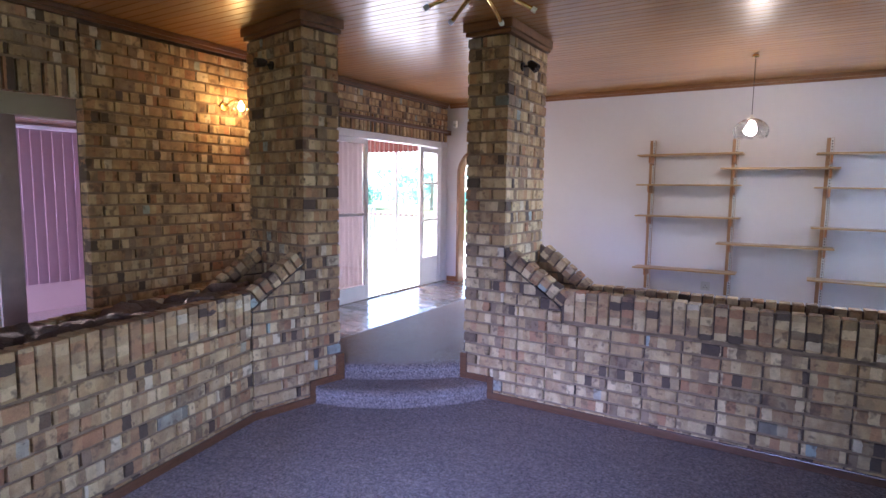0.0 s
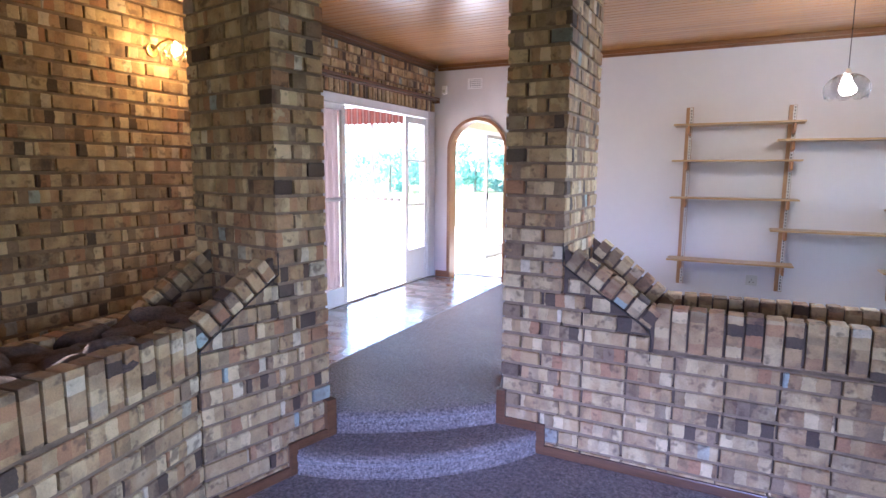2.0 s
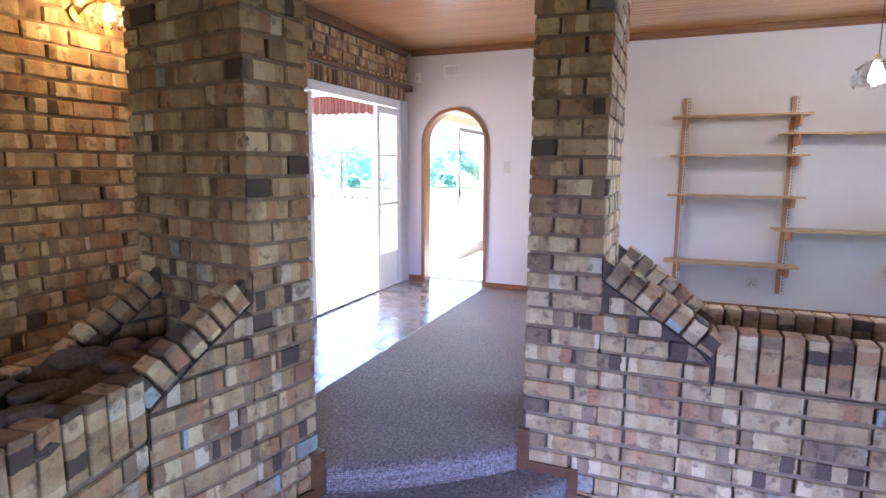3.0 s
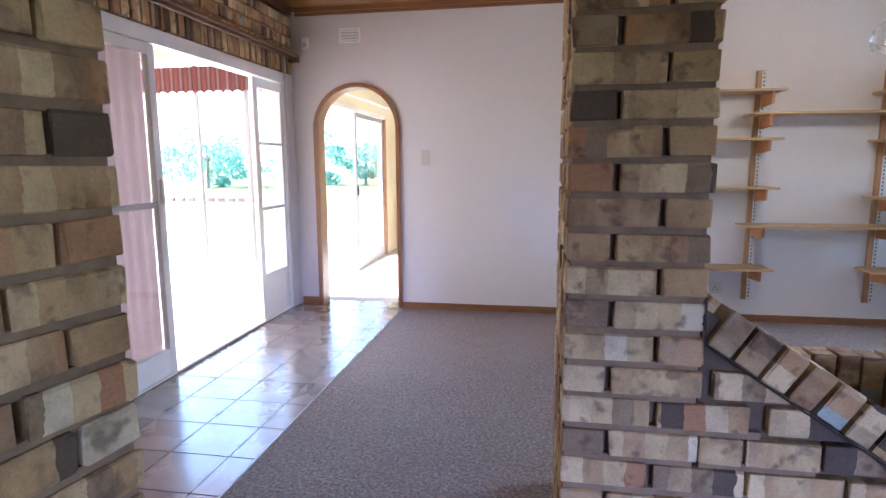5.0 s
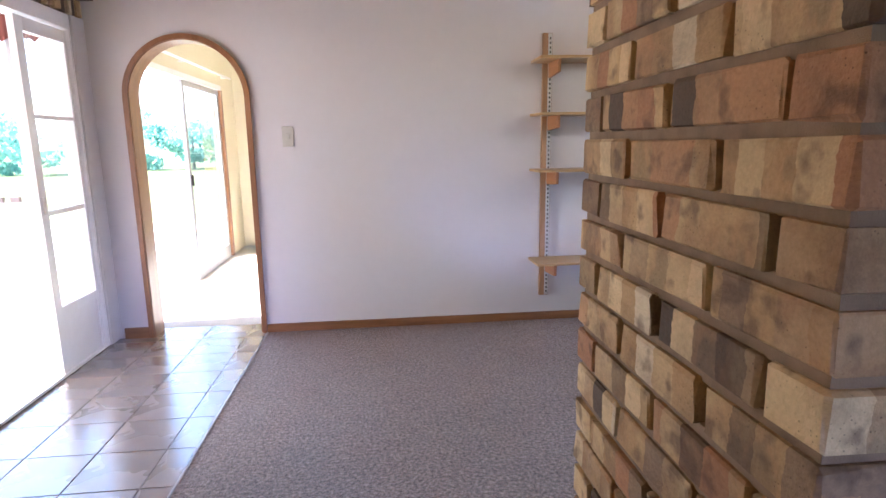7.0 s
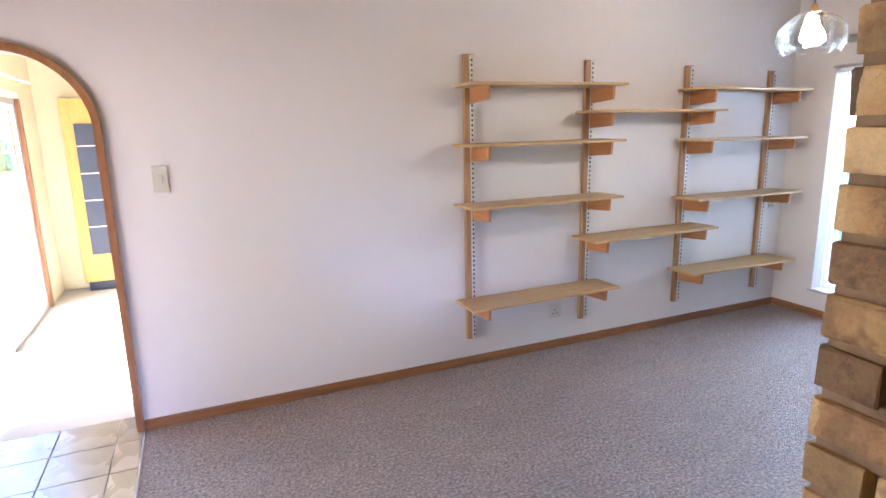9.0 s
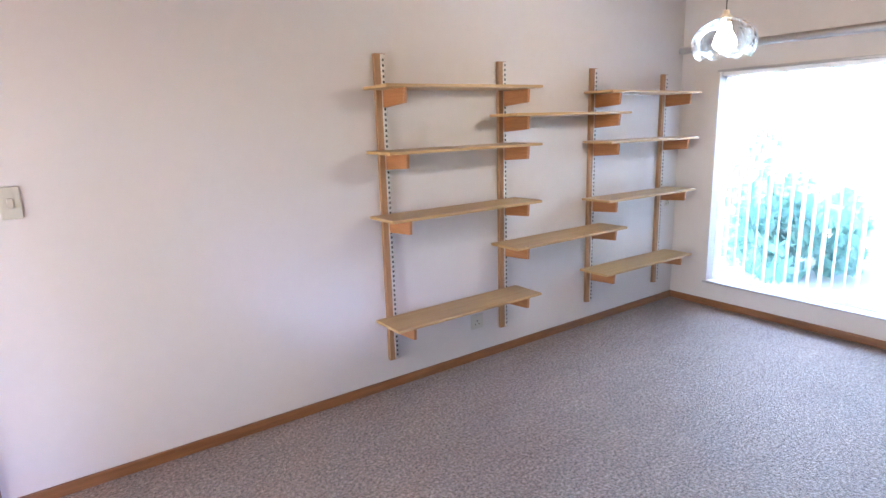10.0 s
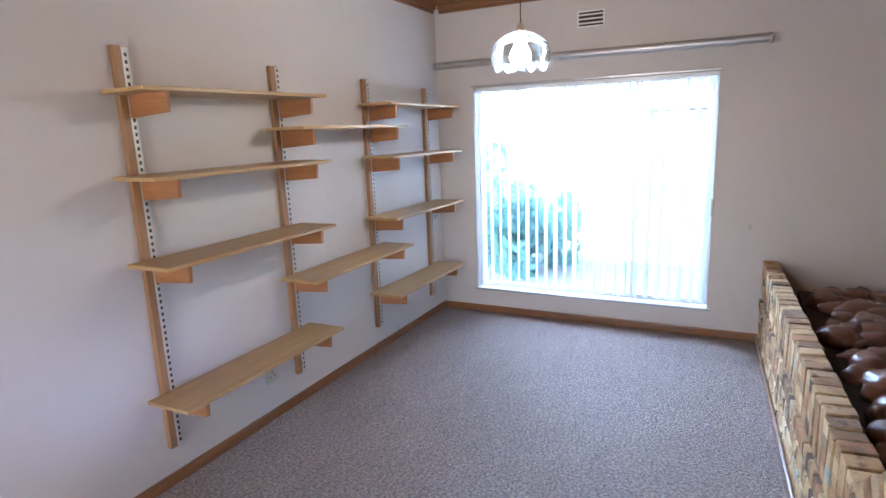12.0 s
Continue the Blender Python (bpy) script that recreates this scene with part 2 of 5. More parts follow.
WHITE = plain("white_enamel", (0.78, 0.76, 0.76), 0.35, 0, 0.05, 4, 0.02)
# white enamel toned grey, the backlit look of posts against bright outdoors
BACKLIT_WHITE = plain("backlit_white_enamel", (0.34, 0.335, 0.34), 0.45, 0, 0.06, 4, 0.02)
GREY = plain("grey_aluminium", (0.42, 0.41, 0.42), 0.35, 0.6, 0.08)
STEEL = plain("zinc_track", (0.60, 0.585, 0.56), 0.55, 0.6, 0.1, 20)
SLOT = plain("dark_slot", (0.05, 0.045, 0.04), 0.9, 0, 0.1)
BRASS = plain("polished_brass", (0.83, 0.58, 0.20), 0.2, 1.0, 0.1)
BLACK = plain("dark_brown_metal", (0.035, 0.028, 0.025), 0.4, 0.5, 0.2)
PLASTIC = plain("ivory_plastic", (0.49, 0.47, 0.41), 0.4, 0, 0.04)
GLASS = glass_material("window_glass")
LAMP_GLASS = glass_material("clear_lamp_glass", (1.0, 0.99, 0.97), 0.08, 1.12)
BULB = glow("lit_bulb", (1.0, 0.93, 0.82), 6)
PEWTER = plain("pale_pewter", (0.70, 0.66, 0.58), 0.3, 0.8, 0.08)
BULB_WARM = glow("lit_warm_bulb", (1.0, 0.62, 0.22), 12)
PINK_CLOTH = cloth("pink_curtain", (0.47, 0.40, 0.40), 0.02)
BLIND = cloth("white_blind_fabric", (0.86, 0.88, 0.88), 0.6)
PINK_BLIND = cloth("lilac_blind_fabric", (0.70, 0.52, 0.60), 0.1)
AWNING_RED = cloth("russet_awning_cloth", (0.30, 0.12, 0.10), 0.25)
AWNING_CREAM = cloth("cream_awning_cloth", (0.44, 0.31, 0.28), 0.3)
RAIL_BLOCK = plain("faded_clay_pink", (0.24, 0.19, 0.19), 0.7, 0, 0.15)
SOIL = plain("dark_soil", (0.05, 0.035, 0.025), 0.95, 0, 0.3, 15, 0.5)
PAVING = plain("pale_paving", (0.52, 0.49, 0.45), 0.85, 0, 0.12, 3, 0.2)
GRASS = plain("dry_lawn", (0.16, 0.19, 0.07), 0.95, 0, 0.3, 4, 0.5)
BARK = plain("grey_bark", (0.30, 0.27, 0.23), 0.9, 0, 0.3, 9, 0.6)
LEAF = cloth("green_leaf", (0.30, 0.54, 0.47), 0.7)
TREE_LEAF = cloth("pale_tree_leaf", (0.30, 0.55, 0.48), 0.7)
CABINET_BLUE = plain("dark_blue_paint", (0.05, 0.06, 0.10), 0.5)


def stone_material():
    m = Mat("glossy_river_stone", 0.28, 0, 0.6)
    v = m.coord()
    r = m.n("ObjectInfo").outputs["Random"]
    c = m.ramp(r, [(0.0, (0.15, 0.065, 0.045)), (0.35, (0.20, 0.095, 0.065)), (0.7, (0.11, 0.06, 0.05)), (1.0, (0.23, 0.13, 0.095))])
    m.colour(m.mix(0.5, c, m.ramp(m.noise(v, 14, 5), [(0.3, (0.06, 0.03, 0.024)), (0.7, (0.21, 0.10, 0.065))])))
    m.rough(m.ramp(m.noise(v, 10, 4), [(0.3, (0.08,) * 3), (0.75, (0.22,) * 3)]))
    m.bump(m.noise(v, 35, 5), 0.2, 0.006)
    return m.m


STONE = stone_material()
ROUGH_STONE = plain("rough_brown_stone", (0.12, 0.075, 0.055), 0.85, 0, 0.45, 9, 0.6)

# ---- builders ----


def link(name, bm, material, parent=None, label="", smooth=False):
    """A bmesh as one mesh object."""
    me = bpy.data.meshes.new(name)
    bm.normal_update()
    bm.to_mesh(me)
    bm.free()
    for mt in material if isinstance(material, (list, tuple)) else [material]:
        me.materials.append(mt)
    if smooth:
        for f in me.polygons:
            f.use_smooth = True
    ob = new(name, me)
    if parent:
        ob.parent = parent
    if label:
        ob["label"] = label
    return ob


def part(name, bm, material, parent, label="", smooth=False):
    return link(name, bm, material, parent, label, smooth)


def holder(name, label, category, at=(0, 0, 0), group="", kind=""):
    ob = new(name)
    ob.location = at
    return tagged(ob, label, category, group, kind)


def box(bm, x0, y0, z0, x1, y1, z1, bevel=0.0, m=None, index=0):
    mat = Matrix.Translation(((x0 + x1) / 2, (y0 + y1) / 2, (z0 + z1) / 2)) @ Matrix.Diagonal((abs(x1 - x0), abs(y1 - y0), abs(z1 - z0), 1))
    r = bmesh.ops.create_cube(bm, size=1, matrix=(m @ mat) if m else mat)
    vs = r["verts"]
    fs = {f for v in vs for f in v.link_faces}
    for f in fs:
        f.material_index = index
    if bevel:
        es = {e for v in vs for e in v.link_edges}
        bmesh.ops.bevel(bm, geom=list(es), offset=bevel, segments=2, profile=0.6, affect="EDGES")
    return bm


def boxes(*rows, bevel=0.0, m=None):
    bm = bmesh.new()
    for r in rows:
        box(bm, *r, bevel=bevel, m=m)
    return bm


def tube(points, radius, sides=10, cap=True):
    bm = bmesh.new()
    pts = [Vector(p) for p in points]
    rings = []
    for i, p in enumerate(pts):
        d = (pts[min(i + 1, len(pts) - 1)] - pts[max(i - 1, 0)]).normalized()
        q = d.to_track_quat("Z", "Y")
        r = radius[i] if isinstance(radius, (list, tuple)) else radius
        rings.append([bm.verts.new(p + q @ Vector((r * math.cos(a), r * math.sin(a), 0))) for a in (2 * math.pi * k / sides for k in range(sides))])
    for a, b in zip(rings, rings[1:]):
        for k in range(sides):
            bm.faces.new((a[k], a[(k + 1) % sides], b[(k + 1) % sides], b[k]))
    if cap:
        bm.faces.new(rings[0][::-1])
        bm.faces.new(rings[-1])
    return bm


def lathe(profile, sides=24, at=(0, 0, 0), ribs=0, depth=0.0):
    bm = bmesh.new()
    rings = []
    for r, z in profile:
        rings.append([bm.verts.new((at[0] + r * (1 + depth * math.cos(ribs * a)) * math.cos(a), at[1] + r * (1 + depth * math.cos(ribs * a)) * math.sin(a), at[2] + z))
                      for a in (2 * math.pi * k / sides for k in range(sides))])
    for a, b in zip(rings, rings[1:]):
        for k in range(sides):
            bm.faces.new((a[k], a[(k + 1) % sides], b[(k + 1) % sides], b[k]))
    return bm


def prism(outline, z0, z1):
    """A flat polygon (x, y) extruded from z0 to z1."""
    bm = bmesh.new()
    low = [bm.verts.new((x, y, z0)) for x, y in outline]
    top = [bm.verts.new((x, y, z1)) for x, y in outline]
    bm.faces.new(top)
    bm.faces.new(low[::-1])
    n = len(outline)
    for i in range(n):
        bm.faces.new((low[i], low[(i + 1) % n], top[(i + 1) % n], top[i]))
    bmesh.ops.recalc_face_normals(bm, faces=bm.faces)
    return bm


def wall(name, axis, p0, p1, a0, a1, z0, z1, openings, material, label):
    """A wall across x or y between the planes p0 and p1, from a0 to a1, with openings (a0, a1, z0, z1) cut through it."""
    bm = bmesh.new()
    cuts = sorted({a0, a1, *(o[0] for o in openings), *(o[1] for o in openings)})
    for lo, hi in zip(cuts, cuts[1:]):
        spans, z = [], z0
        for o in sorted(openings, key=lambda o: o[2]):
            if o[0] <= lo and o[1] >= hi:
                spans.append((z, o[2]))
                z = o[3]
        spans.append((z, z1))
        for s0, s1 in spans:
            if s1 - s0 > 1e-4:
                if axis == "x":
                    box(bm, p0, lo, s0, p1, hi, s1)
                else:
                    box(bm, lo, p0, s0, hi, p1, s1)
    return tagged(link(name, bm, material), label, "wall", kind="structure")


CEILING, LOW, TREAD, DECK = 2.83, -0.29, -0.15, -0.014
WEST, EAST, NORTH, SOUTH = -4.46, 1.9, 7.925, -3.5
COURSE = 0.0945
J = 0.0165

# ---- floors and steps ----
L1, L2, BEND = Vector((-2.88, 3.584)), Vector((-2.945, 3.242)), Vector((-3.05, 2.80))
PA, PB = Vector((-2.02, 4.205)), Vector((-1.645, 4.205))


def arc(a, b, sag, n=20):
    """Points on a curve from a to b that swells by sag to the right of the way."""
    d = b - a
    out = Vector((d.y, -d.x)).normalized()
    return [a + d * t + out * sag * 4 * t * (1 - t) for t in (i / n for i in range(n + 1))]


def carpet_step(bm, a, b, sag, z, zlow):
    """A carpeted edge with a soft nosing along an arc, and its inner line for the tread behind it."""
    line = arc(a, b, sag)
    d = b - a
    out = Vector((d.y, -d.x)).normalized()
    rings = []
    for inset, height in ((0.07, z), (0.03, z - 0.002), (0.012, z - 0.010), (0.002, z - 0.024), (0.0, z - 0.045), (0.008, (z + zlow) / 2), (0.002, zlow + 0.01), (-0.006, zlow - 0.004)):
        rings.append([bm.verts.new((*(p - out * inset), height)) for p in line])
    for r, s in zip(rings, rings[1:]):
        for i in range(len(r) - 1):
            bm.faces.new((r[i], s[i], s[i + 1], r[i + 1]))
    return [v for v in rings[0]]


bm = bmesh.new()
inner = carpet_step(bm, L1, PA, 0.05, DECK, TREAD)
rest = [bm.verts.new((x, y, DECK)) for x, y in ((PA.x, 4.5), (EAST + 0.1, 4.5), (EAST + 0.1, NORTH + 0.02), (-3.41, NORTH + 0.02), (-3.41, 3.55))]
bm.faces.new(inner + rest)
bmesh.ops.recalc_face_normals(bm, faces=bm.faces)
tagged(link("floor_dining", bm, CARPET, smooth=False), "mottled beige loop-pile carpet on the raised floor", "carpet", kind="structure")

bm = bmesh.new()
inner = carpet_step(bm, Vector((-2.94, 3.30)), Vector((-1.76, 4.20)), 0.17, TREAD, LOW)
rest = [bm.verts.new((x, y, TREAD)) for x, y in ((-1.9, 4.4), (-3.2, 3.8))]
bm.faces.new(inner + rest)
bmesh.ops.recalc_face_normals(bm, faces=bm.faces)
tagged(link("floor_step", bm, CARPET), "curved carpeted step between two brick pillars", "step", kind="structure")

tagged(link("floor_lounge", prism([(-4.7, SOUTH - 0.1), (2.05, SOUTH - 0.1), (2.05, 4.4), (-1.0, 4.4), (-4.7, 4.4)], LOW - 0.1, LOW), CARPET),
       "mottled loop-pile carpet in the sunken lounge", "carpet", kind="structure")
tagged(link("floor_passage", boxes((-4.69, SOUTH, -0.24, -3.40, NORTH + 0.2, DECK - 0.008)), GROUT), "dark grouted screed under floor tiles", "floor", kind="structure")
tile_floor = bpy.data.objects["floor_passage"]

# ---- ceiling of tongue-and-groove boards, with cornices ----
bm = bmesh.new()
y = SOUTH
while y < NORTH:
    y1 = min(y + 0.094, NORTH)
    x0, x1, c = WEST - 0.2, EAST + 0.15, 0.004
    prof = ((y + 0.001, CEILING + 0.012), (y + 0.001, CEILING + c), (y + 0.001 + c, CEILING), (y1 - 0.001 - c, CEILING), (y1 - 0.001, CEILING + c), (y1 - 0.001, CEILING + 0.012))
    a = [bm.verts.new((x0, p, q)) for p, q in prof]
    b = [bm.verts.new((x1, p, q)) for p, q in prof]
    for i in range(5):
        bm.faces.new((a[i], b[i], b[i + 1], a[i + 1]))
    bm.faces.new((a[5], b[5], b[0], a[0]))
    y = y1
box(bm, WEST - 0.25, SOUTH - 0.2, CEILING + 0.013, EAST + 0.2, NORTH + 0.2, CEILING + 0.1)
bmesh.ops.recalc_face_normals(bm, faces=bm.faces)
tagged(link("ceiling", bm, CEIL), "varnished orange pine tongue-and-groove board ceiling", "ceiling", kind="structure")


def cornice(name, x0, y0, x1, y1, material):
    """A stepped wooden cornice between wall and ceiling."""
    bm = bmesh.new()
    n = 1 if abs(x1 - x0) > abs(y1 - y0) else 0
    for h, w in ((0.075, 0.02), (0.045, 0.042)):
        if n:
            s = -1 if y0 > 3 else 1
            box(bm, x0, y0, CEILING - h, x1, y0 + s * w, CEILING - 0.002, bevel=0.006)
        else:
            s = -1 if x0 > 0 else 1
            box(bm, x0, y0, CEILING - h, x0 + s * w, y1, CEILING - 0.002, bevel=0.006)
    return tagged(link(name, bm, material), "dark stained wooden cornice along the ceiling", "cornice", kind="structure")


cornice("trim_north", WEST + 0.05, NORTH - 0.001, EAST - 0.05, NORTH, BASE)
cornice("trim_east", EAST - 0.001, SOUTH + 0.05, EAST, NORTH - 0.05, BASE_Y)
cornice("trim_west", WEST + 0.011, SOUTH + 0.05, WEST, NORTH - 0.05, TRIM_Y)

# ---- walls ----
ARCH_X0, ARCH_X1, SPRING = -4.225, -3.455, 1.715
ARCH_C, ARCH_R = (ARCH_X0 + ARCH_X1) / 2, (ARCH_X1 - ARCH_X0) / 2


def arch_line(r, z0, n=24):
    pts = [(ARCH_C - r, z0)]
    pts += [(ARCH_C - r * math.cos(math.pi * i / n), SPRING + r * math.sin(math.pi * i / n)) for i in range(n + 1)]
    return pts + [(ARCH_C + r, z0)]


def arch_band(r0, r1, y0, y1, z0=DECK):
    """A solid band that follows the arch between two radii."""
    bm = bmesh.new()
    a, b = arch_line(r0, z0), arch_line(r1, z0)
    rows = [[bm.verts.new((x, y, z)) for x, z in line] for line in (a, b) for y in (y0, y1)]
    a0, a1, b0, b1 = rows
    for i in range(len(a) - 1):
        for p, q in ((a0, b0), (b0, b1), (b1, a1), (a1, a0)):
            bm.faces.new((p[i], p[i + 1], q[i + 1], q[i]))
    for i in (0, len(a) - 1):
        bm.faces.new((a0[i], b0[i], b1[i], a1[i]))
    bmesh.ops.recalc_face_normals(bm, faces=bm.faces)
    return bm


bm = bmesh.new()
box(bm, ARCH_X1 + 0.03, NORTH, -0.1, EAST + 0.15, NORTH + 0.15, CEILING + 0.02)
R = ARCH_R + 0.03
line = arch_line(R, -0.1)
front = [bm.verts.new((x, NORTH, z)) for x, z in line]
back = [bm.verts.new((x, NORTH + 0.15, z)) for x, z in line]
for i in range(len(line) - 1):
    bm.faces.new((front[i], back[i], back[i + 1], front[i + 1]))
for row, yy in ((front, NORTH), (back, NORTH + 0.15)):
    tops = [bm.verts.new((x, yy, CEILING + 0.02)) for x, z in line]
    left = [bm.verts.new((WEST - 0.2, yy, -0.1)), bm.verts.new((WEST - 0.2, yy, CEILING + 0.02))]
    bm.faces.new((left[0], row[0], row[1], tops[1], left[1]))
    for i in range(1, len(line) - 2):
        bm.faces.new((row[i], row[i + 1], tops[i + 1], tops[i]))
bmesh.ops.recalc_face_normals(bm, faces=bm.faces)
tagged(link("wall_north", bm, WALL), "white painted wall with an arched doorway and bookshelves", "wall", kind="structure")

frame_ob = holder("door_1", "arched doorway lined with brown wooden frame", "doorway", (ARCH_C, NORTH, 0), kind="structure")


def under(ob, parent):
    ob.parent = parent
    ob.matrix_parent_inverse = Matrix.Translation(parent.location).inverted()
    return ob


under(part("arch_lining", arch_band(ARCH_R, ARCH_R + 0.028, NORTH - 0.012, NORTH + 0.165), ARCH_WOOD, None), frame_ob)
under(part("arch_architrave", arch_band(ARCH_R + 0.006, ARCH_R + 0.04, NORTH - 0.024, NORTH - 0.002), ARCH_WOOD, None), frame_ob)

WIN = (5.54, 7.56, 0.22, 2.09)
wall("wall_east", "x", EAST, EAST + 0.16, SOUTH, NORTH, LOW - 0.1, CEILING + 0.02, [WIN, (0.0, 2.4, 0.35, 2.05)], WALL, "white painted wall with a wide window")
wall("wall_south", "y", SOUTH - 0.15, SOUTH, WEST - 0.2, EAST + 0.16, LOW - 0.1, CEILING + 0.02, [(-0.7, 1.7, 0.3, 2.05)], WALL, "white painted lounge wall with a wide window")
wall("wall_west", "x", WEST - 0.13, WEST - 0.028, SOUTH, NORTH, LOW - 0.1, CEILING + 0.02, [(0.9, 2.39, 0.0, 2.16), (4.95, 7.76, 0.0, 2.225)], SHADED_MORTAR,
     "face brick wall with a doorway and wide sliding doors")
tagged(link("pier_west", boxes((WEST - 0.129, 7.762, 0.0, WEST - 0.004, NORTH - 0.001, 2.224)), WALL), "narrow white plastered pier beside the doors", "pier", kind="structure")
wall_west = bpy.data.objects["wall_west"]

# baseboards
def skirt(name, *rows, material=TRIM):
    return tagged(link(name, boxes(*rows, bevel=0.006), material), "brown varnished wooden skirting board", "skirting", kind="structure")


skirt("baseboard_north", (ARCH_X1 + 0.042, NORTH - 0.02, DECK, EAST - 0.022, NORTH - 0.001, 0.05), (WEST + 0.02, NORTH - 0.02, DECK, ARCH_X0 - 0.042, NORTH - 0.001, 0.07), material=BASE)
skirt("baseboard_east", (EAST - 0.02, 5.11, DECK, EAST - 0.001, NORTH - 0.001, 0.05), material=BASE_Y)

# ---- bricks ----


def brick_meshes(length, width, height, n):
    out = []
    for k in range(n):
        bm = bmesh.new()
        bmesh.ops.create_cube(bm, size=1, matrix=Matrix.Diagonal((length, width, height, 1)))
        bmesh.ops.bevel(bm, geom=list(bm.edges), offset=0.0045, segments=1, affect="EDGES")
        for v in bm.verts:
            v.co += Vector((random.uniform(-1, 1), random.uniform(-1, 1), random.uniform(-1, 1))) * 0.003
        bm.normal_update()
        me = bpy.data.meshes.new("brick")
        bm.to_mesh(me)
        bm.free()
        me.materials.append(BRICK)
        out.append(me)
    return out


BH = 0.0775
FULL, HALF = brick_meshes(0.24, 0.106, BH, 7), brick_meshes(0.112, 0.106, BH, 6)


class Brickwork:
    """Bricks of one thing: the first ones as parts, the rest joined into one part."""

    def __init__(self, parent, limit=300):
        self.parent, self.limit, self.rows, self.beds = parent, limit, [], []

    def add(self, m, centre, lx, ly, lz, turn=None):
        """A brick in the frame m, lx long along its own x, ly deep and lz high."""
        self.rows.append((m, Vector(centre), lx, ly, lz, turn))

    def bed(self, m, x0, x1, y0, y1, z):
        """The mortar bed under a course."""
        self.beds.append((m, x0, x1, y0, y1, z))

    def finish(self):
        bm = bmesh.new()
        for m, x0, x1, y0, y1, z in self.beds:
            box(bm, x0, y0, z - J - 0.003, x1, y1, z + 0.003, m=m)
        tagged(under(part("mortar_bed", bm, BED, None, "tan mortar between the courses"), self.parent), kind="stuff")
        verts, faces, done = [], [], 0
        for m, c, lx, ly, lz, turn in self.rows:
            pool, base = (FULL, 0.24) if lx > 0.165 else (HALF, 0.112)
            me = random.choice(pool)
            wob = pose(0, random.uniform(-0.0035, 0.0025), 0, random.uniform(-0.6, 0.6), random.uniform(-0.5, 0.5), random.uniform(-0.7, 0.7))
            full = m @ Matrix.Translation(c) @ (turn or Matrix.Identity(4)) @ wob @ Matrix.Diagonal((lx / base, ly / 0.106, lz / BH, 1))
            if random.random() < 0.5:
                full = full @ pose(0, 0, 0, 0, 0, 180)
            if done < self.limit:
                ob = new("brick", me)
                ob.parent = self.parent
                ob.matrix_parent_inverse = self.parent.matrix_basis.inverted()
                ob.matrix_basis = full
                done += 1
            else:
                k = len(verts)
                verts += [full @ v.co for v in me.vertices]
                faces += [[k + i for i in p.vertices] for p in me.polygons]
        if verts:
            me = bpy.data.meshes.new("brickwork")
            me.from_pydata([tuple(v) for v in verts], [], faces)
            me.materials.append(BRICK_FAR)
            ob = new("brickwork", me)
            ob.parent = self.parent
            ob.matrix_parent_inverse = self.parent.matrix_basis.inverted()
            tagged(ob, kind="stuff")


def local_frame(origin, x_dir):
    """A frame whose x runs along a wall and whose -y faces out of it."""
    x = Vector((*x_dir, 0)).normalized()
    z = Vector((0, 0, 1))
    y = z.cross(x)
    return Matrix(((x.x, y.x, 0, origin[0]), (x.y, y.y, 0, origin[1]), (x.z, y.z, 1, 0), (0, 0, 0, 1)))


Z0 = -0.2985


def run(work, m, x0, x1, z, shift, y=0.053, pitch=0.2505, gap=0.0105):
    """One course of stretchers from x0 to x1 in the frame m, with its face at y = 0."""
    x = x0 - (shift % pitch)
    while x < x1 - 0.02:
        a, b = max(x, x0), min(x + pitch - gap, x1)
        jog = random.uniform(-0.006, 0.006)
        if b - a > 0.035:
            work.add(m, ((a + b) / 2, y, z + BH / 2), b - a, 0.106, BH * random.uniform(0.97, 1.02))
        x += pitch + jog


